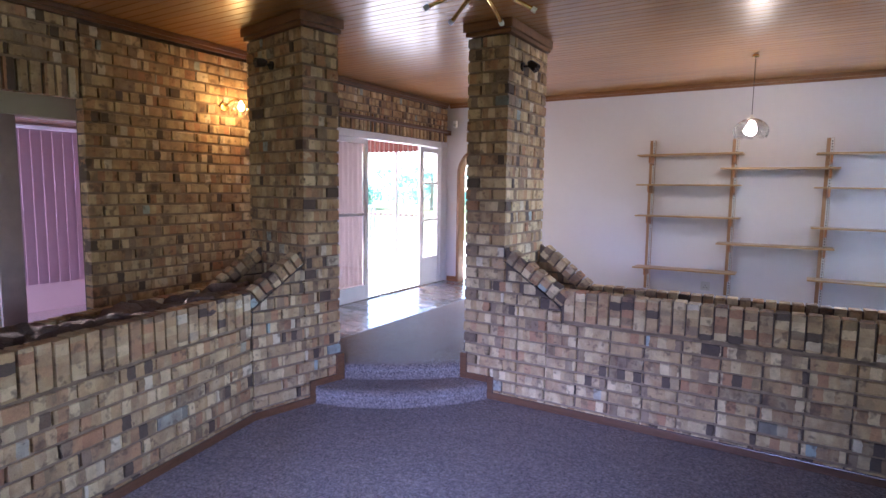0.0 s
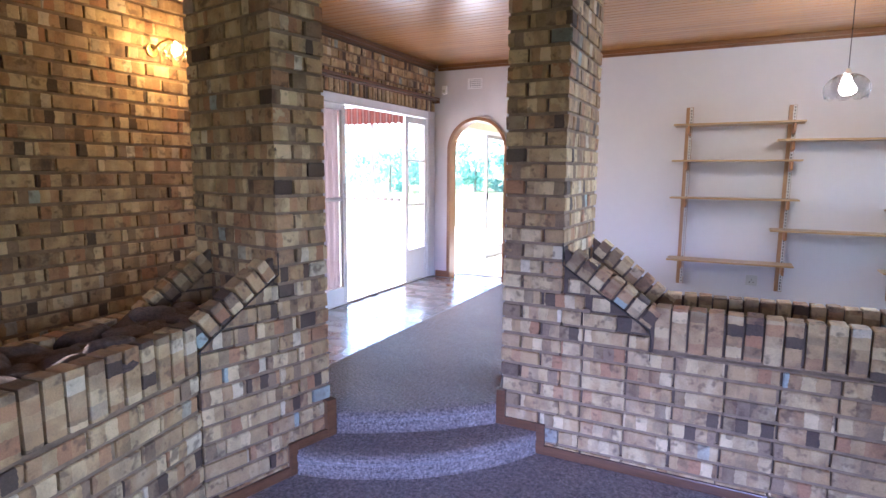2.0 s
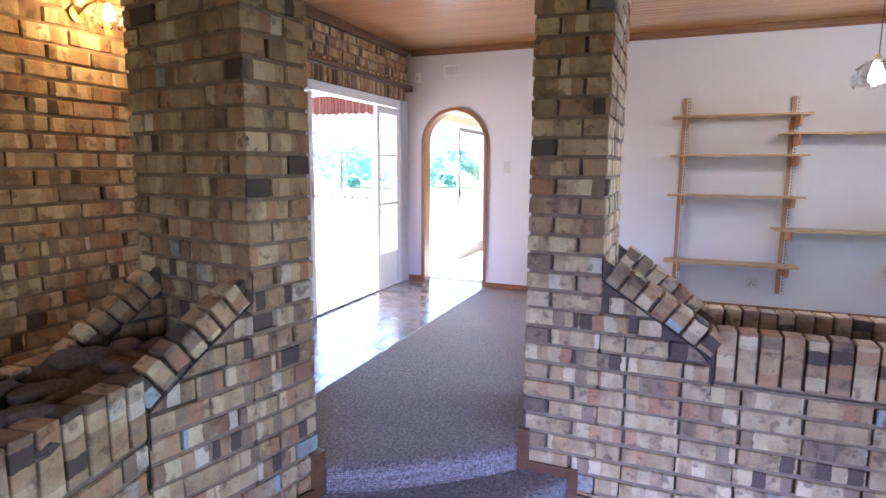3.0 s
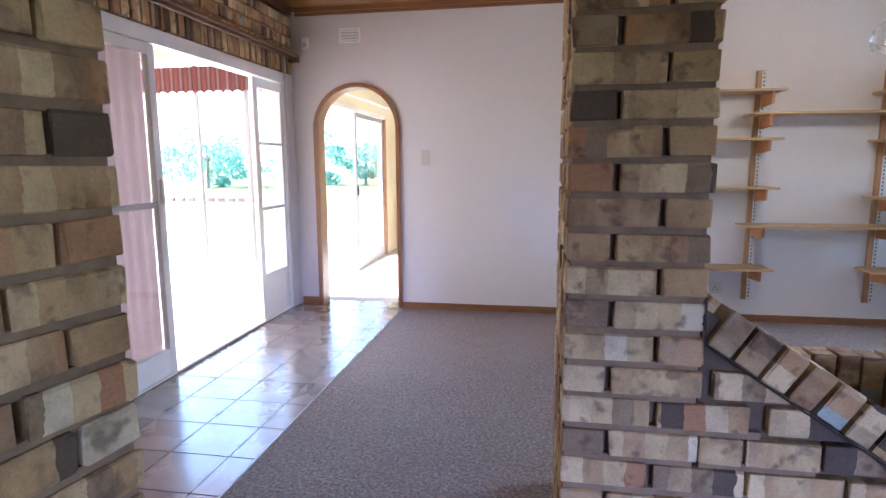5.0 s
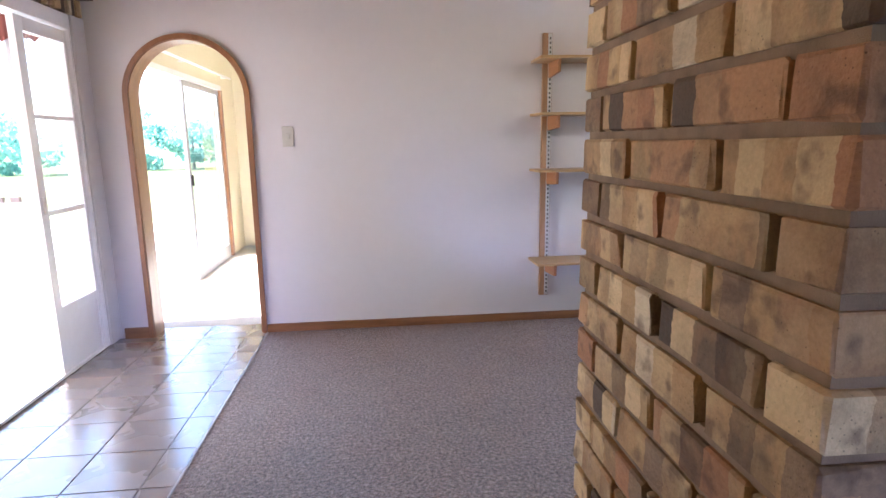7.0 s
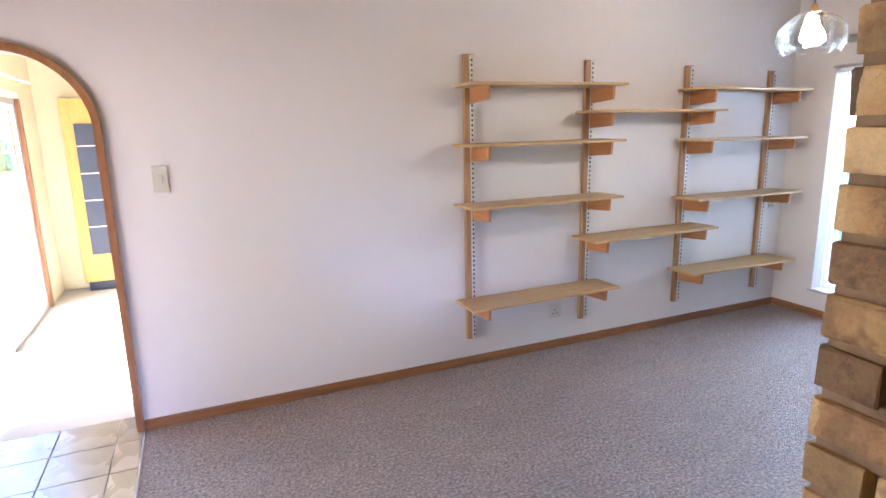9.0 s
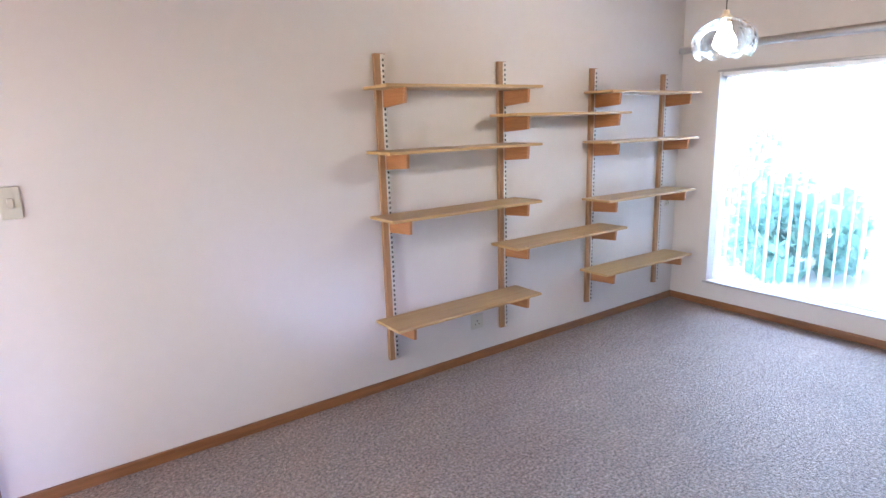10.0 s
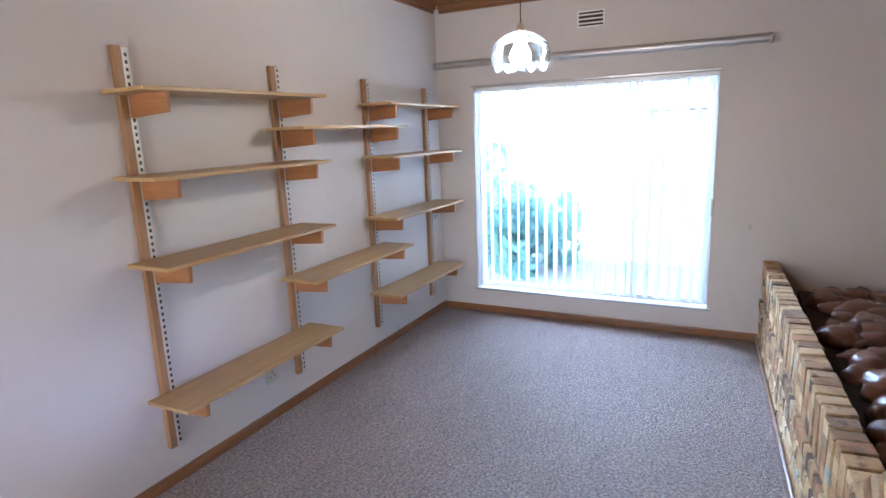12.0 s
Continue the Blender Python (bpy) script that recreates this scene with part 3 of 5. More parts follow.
def pillar(m, width, depth, label, bond):
    """bond: the parity of the low courses whose corner header is left to the planter wall beside it."""
    ob = holder("brick_pillar", label, "pillar", tuple(m.translation[:2]) + (LOW,))
    core = part("core", boxes((0.034, 0.034, LOW - 0.05, width - 0.034, depth - 0.034, CEILING - 0.002), m=m), SHADED_MORTAR, None, "recessed sandy mortar coloured dark for the shade in the joints")
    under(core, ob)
    work = Brickwork(ob, 300)
    h, s = 0.118, width - 0.118 - J
    k, z = 0, Z0
    while z + BH < CEILING - 0.045:
        flip = k % 2 == 1
        work.bed(m, 0.011, width - 0.011, 0.011, depth - 0.011, z)
        for far in (False, True):
            yc = depth - 0.053 if far else 0.053
            if flip:      # header on the first corner, which runs along the side
                hx, sx = h / 2, h + J + s / 2
            else:
                hx, sx = width - h / 2, s / 2
            if not far and k % 2 == bond and z + BH < 0.88:
                work.add(m, (sx, yc, z + BH / 2), s, 0.106, BH)
                continue
            work.add(m, (hx, depth - 0.121 if far else 0.121, z + BH / 2), 0.242, h, BH, pose(0, 0, 0, 0, 0, 90))
            work.add(m, (sx, yc, z + BH / 2), s, 0.106, BH)
        for side in (0, 1):
            long_end = (side == 0) == flip
            a = (0.242 if long_end else 0.106) + J
            b = depth - a
            fm = m @ (pose(0, depth, 0, 0, 0, -90) if side == 0 else pose(width, 0, 0, 0, 0, 90))
            n = max(1, round((b - a) / 0.26))
            step = (b - a + J) / n
            for i in range(n):
                work.add(fm, (a + step * i + (step - J) / 2, 0.053, z + BH / 2), step - J, 0.106, BH * random.uniform(0.97, 1.02))
        k, z = k + 1, z + COURSE
    work.finish()
    cap = boxes((-0.035, -0.035, CEILING - 0.075, width + 0.035, depth + 0.035, CEILING - 0.002), (-0.018, -0.018, CEILING - 0.11, width + 0.018, depth + 0.018, CEILING - 0.074), bevel=0.008, m=m)
    under(part("capital", cap, BASE, None, "dark stained wooden moulding at the ceiling"), ob)
    return ob


def planter_wall(work, parent, m, length, top, slope=None, high=1.03, thick=0.106, floor=LOW, bond=None):
    """A low brick wall with a soldier course on top and, at one end, a coping that climbs to the pillar."""
    sol = 0.238
    zs = top - sol - J
    r, low_a, low_b = 0.50, high - 0.13, top - 0.135
    r = min(r, length)

    def line(x):
        """The underside of the coping, or of the soldiers, above x."""
        if slope is None:
            return zs + J
        d = x if slope == "start" else length - x
        return low_a + (low_b - low_a) * d / r if d < r else zs + J
    # mortar core
    bm = bmesh.new()
    pts = [(0.0, floor - 0.03), (length, floor - 0.03)]
    if slope == "start":
        pts += [(length, top - 0.015), (r + 0.02, top - 0.015), (r, low_b + 0.09), (0.0, low_a + 0.09)]
    elif slope == "end":
        pts += [(length, low_a + 0.09), (length - r, low_b + 0.09), (length - r - 0.02, top - 0.015), (0.0, top - 0.015)]
    else:
        pts += [(length, top - 0.015), (0.0, top - 0.015)]
    a = [bm.verts.new(m @ Vector((x, 0.032, z))) for x, z in pts]
    b = [bm.verts.new(m @ Vector((x, thick - 0.030, z))) for x, z in pts]
    bm.faces.new(a)
    bm.faces.new(b[::-1])
    for i in range(len(pts)):
        bm.faces.new((a[i], b[i], b[(i + 1) % len(pts)], a[(i + 1) % len(pts)]))
    bmesh.ops.recalc_face_normals(bm, faces=bm.faces)
    under(part("core", bm, SHADED_MORTAR, None, "recessed sandy mortar coloured dark for the shade in the joints"), parent)
    # courses
    k, z = 0, Z0
    while z < high:
        x0, x1 = 0.0, length
        if slope and z + BH > low_b:
            cut = r * (low_a - z - BH) / (low_a - low_b)
            if cut < 0.04:
                break
            x0, x1 = (0.0, min(cut, r)) if slope == "start" else (length - min(cut, r), length)
            foot = min(r * (low_a - z) / (low_a - low_b), r) - 0.006
            tip = min(cut, r) - 0.004
            if foot - tip > 0.02:
                flip_x = (lambda q: q) if slope == "start" else (lambda q: length - q)
                prof = [(flip_x(tip - 0.09), z), (flip_x(foot), z), (flip_x(tip), z + BH), (flip_x(tip - 0.09), z + BH)]
                wedge = bmesh.new()
                fa = [wedge.verts.new(m @ Vector((px, 0.001, pz))) for px, pz in prof]
                fb = [wedge.verts.new(m @ Vector((px, thick - 0.001, pz))) for px, pz in prof]
                wedge.faces.new(fa)
                wedge.faces.new(fb[::-1])
                for q in range(4):
                    wedge.faces.new((fa[q], fb[q], fb[(q + 1) % 4], fa[(q + 1) % 4]))
                bmesh.ops.recalc_face_normals(wedge, faces=wedge.faces)
                bmesh.ops.bevel(wedge, geom=list(wedge.edges), offset=0.003, segments=1, affect="EDGES")
                under(part("brick", wedge, BRICK_FAR, None), parent)
                if slope == "start":
                    x1 -= 0.10
                else:
                    x0 += 0.10
                if x1 - x0 < 0.05:
                    k, z = k + 1, z + COURSE
                    continue
        elif z + BH > zs + 0.02:
            if not slope:
                break
            x0, x1 = (0.0, r) if slope == "start" else (length - r, length)
        if bond is not None and k % 2 == bond and z + BH < 0.88:
            if slope == "start":
                x0 -= 0.118
            else:
                x1 += 0.118
        if z + BH > floor:
            work.bed(m, x0 + 0.008, x1 - 0.008, 0.012, thick - 0.012, z)
            run(work, m, x0 + 0.004, x1 - 0.004, z, 0.127 if k % 2 else 0.0, thick / 2)
        k, z = k + 1, z + COURSE
    # soldiers
    a, b = (r + 0.012, length) if slope == "start" else (0.0, length - r - 0.012) if slope == "end" else (0.0, length)
    n = max(1, round((b - a) / 0.0885)) if b - a > 0.05 else 0
    for i in range(n):
        w = (b - a) / n
        work.add(m, (a + w * (i + 0.5), thick / 2, top - sol / 2 + random.uniform(-0.003, 0.004)), sol, thick, w - 0.0125, pose(0, 0, 0, 0, 90, 0))
    if n:
        work.bed(m, a + 0.006, b - 0.006, 0.012, thick - 0.012, top - sol)
        work.bed(m, a + 0.006, b - 0.006, 0.012, thick - 0.012, top - sol - J)
    # climbing coping
    if slope:
        up = Vector((-r, low_a - low_b)) if slope == "start" else Vector((r, low_a - low_b))
        base = Vector((r, low_b)) if slope == "start" else Vector((length - r, low_b))
        span, ang = up.length, math.atan2(up.y, up.x)
        n = round(span / 0.084)
        nrm = Vector((-math.sin(ang), math.cos(ang)))
        if nrm.y < 0:
            nrm = -nrm
        for i in range(n):
            c = base + up * ((i + 0.5) / n) + nrm * 0.058
            work.add(m, (c.x, thick / 2 + 0.002, c.y), 0.112, thick, span / n - J, pose(0, 0, 0, 0, -math.degrees(ang), 0) @ pose(0, 0, 0, 0, 90, 0))


RIGHT = Matrix.Translation((PA.x, PA.y, 0))
U = (L1 - L2).normalized()
LEFT = local_frame(L2, U)
DEPTH_R, DEPTH_L = 0.812, 0.83
pillar(RIGHT, 0.375, DEPTH_R, "tall mixed-colour face brick pillar beside the steps", 0)
pillar(LEFT, 0.348, DEPTH_L, "tall mixed-colour face brick pillar with a spotlight", 1)

planter_r = holder("brick_planter", "long low face brick planter filled with river stones", "planter", (0.1, 4.65, LOW))
work = Brickwork(planter_r, 300)
planter_wall(work, planter_r, Matrix.Translation((PB.x, PB.y, 0)), EAST - PB.x - 0.003, 0.71, "start", 1.03, bond=0)
back_r = local_frame((EAST - 0.003, 5.165), (PB.x - EAST + 0.003, PA.y + DEPTH_R + 0.02 - 5.165))
planter_wall(work, planter_r, back_r, EAST - PB.x - 0.003, 0.645, "end", 1.02, floor=0.0)
work.finish()
under(part("soil", boxes((PB.x + 0.01, PB.y + 0.10, 0.0, EAST - 0.004, PA.y + DEPTH_R - 0.10, 0.43)), SOIL, None), planter_r)

LEG_END = Vector((-2.41, -0.40))
planter_l = holder("brick_planter", "angled low face brick planter filled with rough stones", "planter", (-3.1, 2.0, LOW))
work = Brickwork(planter_l, 300)
leg1 = local_frame(BEND, L2 - BEND)
leg2 = local_frame(LEG_END, BEND - LEG_END)
len1, len2 = (L2 - BEND).length, (BEND - LEG_END).length
planter_wall(work, planter_l, leg1, len1, 0.70, "end", 1.01, bond=1)
planter_wall(work, planter_l, leg2, len2, 0.70)
W_L = 0.72
v1 = Vector((-U.y, U.x))
V2 = Vector((-(BEND - LEG_END).y, (BEND - LEG_END).x)).normalized()
back_bend = BEND + v1 * W_L
back_top = L2 + v1 * W_L
planter_wall(work, planter_l, local_frame(back_top, back_bend - back_top), (back_bend - back_top).length, 0.66, "start", 1.0, floor=0.0)
back_end = LEG_END + V2 * W_L
planter_wall(work, planter_l, local_frame(back_bend, back_end - back_bend), (back_end - back_bend).length, 0.66, floor=0.0)
work.finish()
soil_l = [tuple(p) for p in (BEND + v1 * 0.1, L2 + v1 * 0.1, L2 + v1 * (W_L - 0.1), back_bend - v1 * 0.1, back_end - V2 * 0.1, LEG_END + V2 * 0.1)]
under(part("soil", prism(soil_l, -0.2, 0.46), SOIL, None), planter_l)

# the brick face of the west wall
work = Brickwork(wall_west, 300)
WM = Matrix(((0, -1, 0, WEST), (1, 0, 0, 0), (0, 0, 1, 0), (0, 0, 0, 1)))
k, z = 0, 0.004
while z + BH < CEILING - 0.05:
    work.bed(WM, 2.39, 4.94, 0.008, 0.05, z)
    run(work, WM, 2.384, 4.945, z, 0.127 if k % 2 else 0.0)
    k, z = k + 1, z + COURSE
for a, b, zz in ((4.95, 7.915, 2.232), (0.9, 2.37, 2.152)):
    n = round((b - a) / 0.0885)
    for i in range(n):
        w = (b - a) / n
        work.add(WM, (a + w * (i + 0.5), 0.053, zz + 0.114), 0.228, 0.106, w - J, pose(0, 0, 0, 0, 90, 0))
    k, z = 0, zz + 0.228 + J
    while z + BH < CEILING - 0.03:
        work.bed(WM, a + 0.004, b - 0.004, 0.008, 0.05, z)
        run(work, WM, a, b, z, 0.127 if k % 2 else 0.0)
        k, z = k + 1, z + COURSE
work.finish()

# tiles of the passage
TS = 0.315
bm = bmesh.new()
box(bm, -TS / 2 + 0.0025, -TS / 2 + 0.0025, -0.008, TS / 2 - 0.0025, TS / 2 - 0.0025, 0.002)
bmesh.ops.bevel(bm, geom=[e for e in bm.edges if all(v.co.z > 0 for v in e.verts)], offset=0.0015, segments=1, affect="EDGES")
tile_me = bpy.data.meshes.new("tile")
bm.to_mesh(tile_me)
bm.free()
tile_me.materials.append(TILE)
for i in range(4):
    for j in range(26):
        ob = new("tile", tile_me)
        ob.parent = tile_floor
        x0 = -3.87 + TS * (1 - i)
        wide = 0.43 if i == 0 else 1.0
        ob.location = (x0 + TS * 0.5 * wide, 5.926 + TS * (j - 18.5), DECK)
        ob.scale = (wide, 1, 1)
tagged(link("carpet_strip", boxes((-3.419, 0.0, DECK - 0.004, -3.407, NORTH - 0.02, DECK + 0.005), bevel=0.002), GREY), "thin metal strip between carpet and tiles", "edging strip", kind="structure")

# skirtings of planters and pillars
pieces = [(PB.x - 0.11, PA.y - 0.02, LOW, EAST, PA.y - 0.001, LOW + 0.06), (PB.x - 0.13, PA.y - 0.022, LOW, PB.x - 0.075, PA.y - 0.001, TREAD + 0.055),
          (PA.x + 0.0, PA.y - 0.02, TREAD, PB.x - 0.13, PA.y - 0.001, TREAD + 0.055), (PA.x - 0.02, PA.y - 0.024, TREAD, PA.x + 0.04, PA.y + 0.03, 0.075)]
skirt("baseboard_planter", *pieces)
tagged(link("baseboard_planter_back", boxes((0.025, -0.026, DECK, EAST - PB.x, -0.001, 0.05), bevel=0.012, m=back_r), SHINY_TRIM), "brown varnished wooden skirting along the planter", "skirting", kind="structure")
bm = bmesh.new()
box(bm, 0.0, -0.02, LOW, len1 + 0.06, -0.001, LOW + 0.06, bevel=0.005, m=leg1)
box(bm, len1 + 0.03, -0.022, LOW, len1 + 0.085, -0.001, TREAD + 0.055, bevel=0.005, m=leg1)
box(bm, len1 + 0.085, -0.02, TREAD, len1 + 0.348, -0.001, TREAD + 0.055, bevel=0.005, m=leg1)
box(bm, len1 + 0.30, -0.024, TREAD, len1 + 0.365, 0.03, 0.078, bevel=0.005, m=leg1)
box(bm, 0.0, -0.02, LOW, len2 + 0.004, -0.001, LOW + 0.06, bevel=0.005, m=leg2)
tagged(link("baseboard_planter_left", bm, TRIM_Y), "brown varnished wooden skirting that climbs the steps", "skirting", kind="structure")

# ---- stones in the planters ----


def stone_meshes(n, seed, rough, material):
    out = []
    for k in range(n):
        bm = bmesh.new()
        bmesh.ops.create_icosphere(bm, subdivisions=3, radius=1)
        for v in bm.verts:
            d = noise.noise(v.co * 1.1 + Vector((seed + k * 7, 0, 0))) * rough + noise.noise(v.co * 2.6 + Vector((seed + k * 3, 5, 0))) * rough * 0.35
            v.co *= 1 + d
        me = bpy.data.meshes.new("river_stone")
        bm.to_mesh(me)
        bm.free()
        me.materials.append(material)
        for f in me.polygons:
            f.use_smooth = True
        out.append(me)
    return out


SMOOTH, ROUGH = stone_meshes(6, 3, 0.28, STONE), stone_meshes(6, 91, 0.55, ROUGH_STONE)


def stones(pool, count, place, label, group, size):
    for i in range(count):
        x, y, z = place(i)
        s = random.uniform(*size)
        ob = new("river_stone", random.choice(pool))
        ob.matrix_world = pose(x, y, z, random.uniform(-20, 20), random.uniform(-20, 20), random.uniform(0, 360)) @ Matrix.Diagonal((s * random.uniform(1.05, 1.45), s, s * random.uniform(0.6, 0.8), 1))
        tagged(ob, label, "stone", group)


def place_r(i):
    u = (i * 0.618034) % 1.0
    return (PB.x + 0.25 + (EAST - PB.x - 0.36) * ((i + 0.5) / 84), PA.y + 0.19 + (DEPTH_R - 0.38) * u, 0.46 + random.uniform(-0.015, 0.03))


def place_l(i):
    t, u = (i + 0.5) / 115, 0.2 + 0.6 * ((i * 0.618034) % 1.0)
    if t > 0.82:
        p = BEND + (L2 - BEND) * ((t - 0.82) / 0.18 * 0.75) + v1 * W_L * u
    else:
        p = LEG_END + (BEND - LEG_END) * (t / 0.82) + (V2 * (1 - t / 0.82) + v1 * (t / 0.82)).normalized() * W_L * u
    return (p.x, p.y, 0.565 + random.uniform(-0.02, 0.06))


stones(SMOOTH, 84, place_r, "glossy brown river stone lying in a brick planter", "stones in the long planter", (0.055, 0.10))
stones(ROUGH, 115, place_l, "rough dark brown stone lying in a brick planter", "stones in the angled planter", (0.065, 0.125))

# ---- bookshelves ----
UPX = (-1.28, -0.306, 0.66, 1.606)
HEADS = (2.149, 2.136, 2.118, 2.094)
FACE = NORTH - 0.001
shelf_unit = holder("wall_shelf", "wall-mounted shelving with slotted wooden uprights and empty boards", "shelf", (0.15, NORTH, 0.19))
for x, head in zip(UPX, HEADS):
    up = under(part("upright", boxes((x - 0.036, FACE - 0.03, 0.19, x + 0.036, FACE, head), bevel=0.003), UPRIGHT_WOOD, None), shelf_unit)
    track = part("metal_track", boxes((x + 0.002, FACE - 0.034, 0.195, x + 0.032, FACE - 0.0295, head - 0.005)), STEEL, up, "slotted zinc track")
    track.matrix_parent_inverse = Matrix.Identity(4)
    slots = bmesh.new()
    z = 0.215
    while z < head - 0.025:
        box(slots, x + 0.011, FACE - 0.0355, z, x + 0.023, FACE - 0.0335, z + 0.016)
        z += 0.032
    sl = part("slotted_insert", slots, SLOT, up)
    sl.matrix_parent_inverse = Matrix.Identity(4)
ROWS_OF = (((0, 1), (1.955, 1.577, 1.179, 0.503)), ((1, 2), (1.777, 0.868)), ((2, 3), (1.935, 1.553, 1.097, 0.503)))
for (a, b), heights in ROWS_OF:
    for z in heights:
        x0, x1 = UPX[a] - 0.13, UPX[b] + 0.105
        tilt = pose((x0 + x1) / 2, FACE - 0.15, z, random.uniform(-0.6, 0.4), random.uniform(-0.4, 0.4), random.uniform(-0.4, 0.4))
        under(part("board", boxes(((x0 - x1) / 2, -0.168, -0.017, (x1 - x0) / 2, 0.114, 0.001), bevel=0.003, m=tilt), SHELF_WOOD, None, "beige laminated board"), shelf_unit)
        for i in (a, b):
            x = UPX[i] + 0.015
            bm = bmesh.new()
            prof = ((0.0, -0.018), (0.245, -0.018), (0.238, -0.105), (0.0, -0.122))
            fa = [bm.verts.new((x - 0.011, FACE - 0.034 - p, z + q)) for p, q in prof]
            fb = [bm.verts.new((x + 0.011, FACE - 0.034 - p, z + q)) for p, q in prof]
            bm.faces.new(fa)
            bm.faces.new(fb[::-1])
            for j in range(4):
                bm.faces.new((fa[j], fb[j], fb[(j + 1) % 4], fa[(j + 1) % 4]))
            bmesh.ops.recalc_face_normals(bm, faces=bm.faces)
            bmesh.ops.bevel(bm, geom=list(bm.edges), offset=0.002, segments=1, affect="EDGES")
            under(part("bracket", bm, BRACKET_WOOD, None, "tapered brown wooden bracket"), shelf_unit)

# ---- window, blinds and curtain rail ----
wy0, wy1, wz0, wz1 = WIN
win = holder("window_1", "wide window in white metal frame behind vertical blinds", "window", (EAST + 0.1, 6.55, wz0), kind="structure")
fx = EAST + 0.105
under(part("window_frame", boxes((fx, wy0, wz0, fx + 0.04, wy0 + 0.045, wz1), (fx, wy1 - 0.045, wz0, fx + 0.04, wy1, wz1), (fx, wy0 + 0.046, wz1 - 0.045, fx + 0.04, wy1 - 0.046, wz1),
           (fx, wy0 + 0.046, wz0, fx + 0.04, wy1 - 0.046, wz0 + 0.04), (fx + 0.002, 6.13, wz0 + 0.041, fx + 0.038, 6.165, wz1 - 0.046), (fx + 0.002, wy0 + 0.046, 1.80, fx + 0.038, 6.129, 1.83), bevel=0.004), WHITE, None), win)
pane = under(part("pane", boxes((fx + 0.017, wy0 + 0.03, wz0 + 0.03, fx + 0.022, wy1 - 0.03, wz1 - 0.03)), GLASS, None), win)
pane.visible_shadow = False
under(part("window_sill", boxes((EAST - 0.018, wy0 - 0.03, wz0 - 0.018, EAST + 0.10, wy1 + 0.03, wz0 - 0.001), bevel=0.003), GREY, None, "dark grey tiled sill"), win)
under(part("window_trim", boxes((EAST - 0.012, wy0 - 0.02, wz1 + 0.001, EAST + 0.005, wy1 + 0.02, wz1 + 0.02), bevel=0.003), GREY, None), win)

under(part("catch", boxes((EAST - 0.022, wy0 - 0.012, 0.98, EAST + 0.03, wy0 + 0.012, 1.12), bevel=0.004), PLASTIC, None, "ivory window catch"), win)

blind = holder("vertical_blind", "white translucent vertical blind slats, half open", "blind", (EAST + 0.05, 6.55, wz0))
under(part("headrail", boxes((EAST + 0.03, wy0 + 0.01, wz1 - 0.035, EAST + 0.07, wy1 - 0.01, wz1 - 0.002), bevel=0.004), WHITE, None), blind)
n = 23
for i in range(n):
    yy = wy0 + 0.05 + (wy1 - wy0 - 0.1) * i / (n - 1)
    turn = pose(EAST + 0.05, yy, 0, 0, 0, -56 + random.uniform(-7, 7))
    bm = bmesh.new()
    cols = [[bm.verts.new(turn @ Vector((0.006 * (1 - (2 * s) ** 2), 0.089 * s, z))) for z in (wz0 + 0.025, wz1 - 0.036)] for s in (-0.5, -0.25, 0, 0.25, 0.5)]
    for a, b in zip(cols, cols[1:]):
        bm.faces.new((a[0], b[0], b[1], a[1]))
    r = bmesh.ops.solidify(bm, geom=list(bm.faces), thickness=0.0012)
    under(part("slat", bm, BLIND, None), blind)

rail = holder("curtain_rail", "bare grey metal curtain rail above the window", "curtain rail", (EAST - 0.05, 6.6, 2.29))
rod = tube([(EAST - 0.055, 5.24, 2.285), (EAST - 0.055, 7.915, 2.30)], 0.032, 16)
under(part("rod", rod, GREY, None, smooth=False), rail)
for yy in (5.5, 6.6, 7.7):
    under(part("bracket", boxes((EAST - 0.05, yy - 0.012, 2.27, EAST - 0.001, yy + 0.012, 2.31), bevel=0.003), GREY, None), rail)
under(part("end_cap", tube([(EAST - 0.055, 5.215, 2.285), (EAST - 0.055, 5.239, 2.285)], 0.036, 16), GREY, None), rail)

# ---- pendant lamp ----
PX, PY = -0.06, 6.446
pend = holder("pendant_lamp", "lit pendant lamp with petals of clear ribbed glass", "lamp", (PX, PY, 2.03))
under(part("ceiling_rose", lathe([(0.0, 0.0), (0.028, 0.0), (0.032, 0.012), (0.02, 0.028), (0.0, 0.03)], 20, (PX, PY, CEILING - 0.03)), BRASS, None, "small brass ceiling rose", True), pend)
under(part("cord", tube([(PX, PY, CEILING - 0.03), (PX, PY, 2.24)], 0.0032, 8), BLACK, None), pend)
under(part("cap", lathe([(0.0, 0.035), (0.014, 0.035), (0.018, 0.012), (0.034, 0.0), (0.03, -0.01), (0.0, -0.01)], 20, (PX, PY, 2.214)), PEWTER, None, "pale metal lamp cap", True), pend)
for k in range(8):
    bm = bmesh.new()
    rows = []
    for j in range(9):
        t = j / 8
        rad = 0.028 + 0.122 * math.sin(t * 2.2)
        zz = 2.212 - 0.178 * t ** 1.55
        row = []
        for i in range(7):
            s = (i / 6 - 0.5)
            ang = 2 * math.pi * (k + s * 0.98) / 8
            bulge = 1 + 0.09 * math.cos(s * math.pi) * t
            row.append(bm.verts.new((PX + rad * bulge * math.cos(ang), PY + rad * bulge * math.sin(ang), zz - 0.018 * t * math.cos(s * math.pi))))
        rows.append(row)
    for a, b in zip(rows, rows[1:]):
        for i in range(6):
            bm.faces.new((a[i], a[i + 1], b[i + 1], b[i]))
    bmesh.ops.solidify(bm, geom=list(bm.faces), thickness=0.004)
    pet = under(part("petal", bm, LAMP_GLASS, None, "", True), pend)
    pet.visible_shadow = False


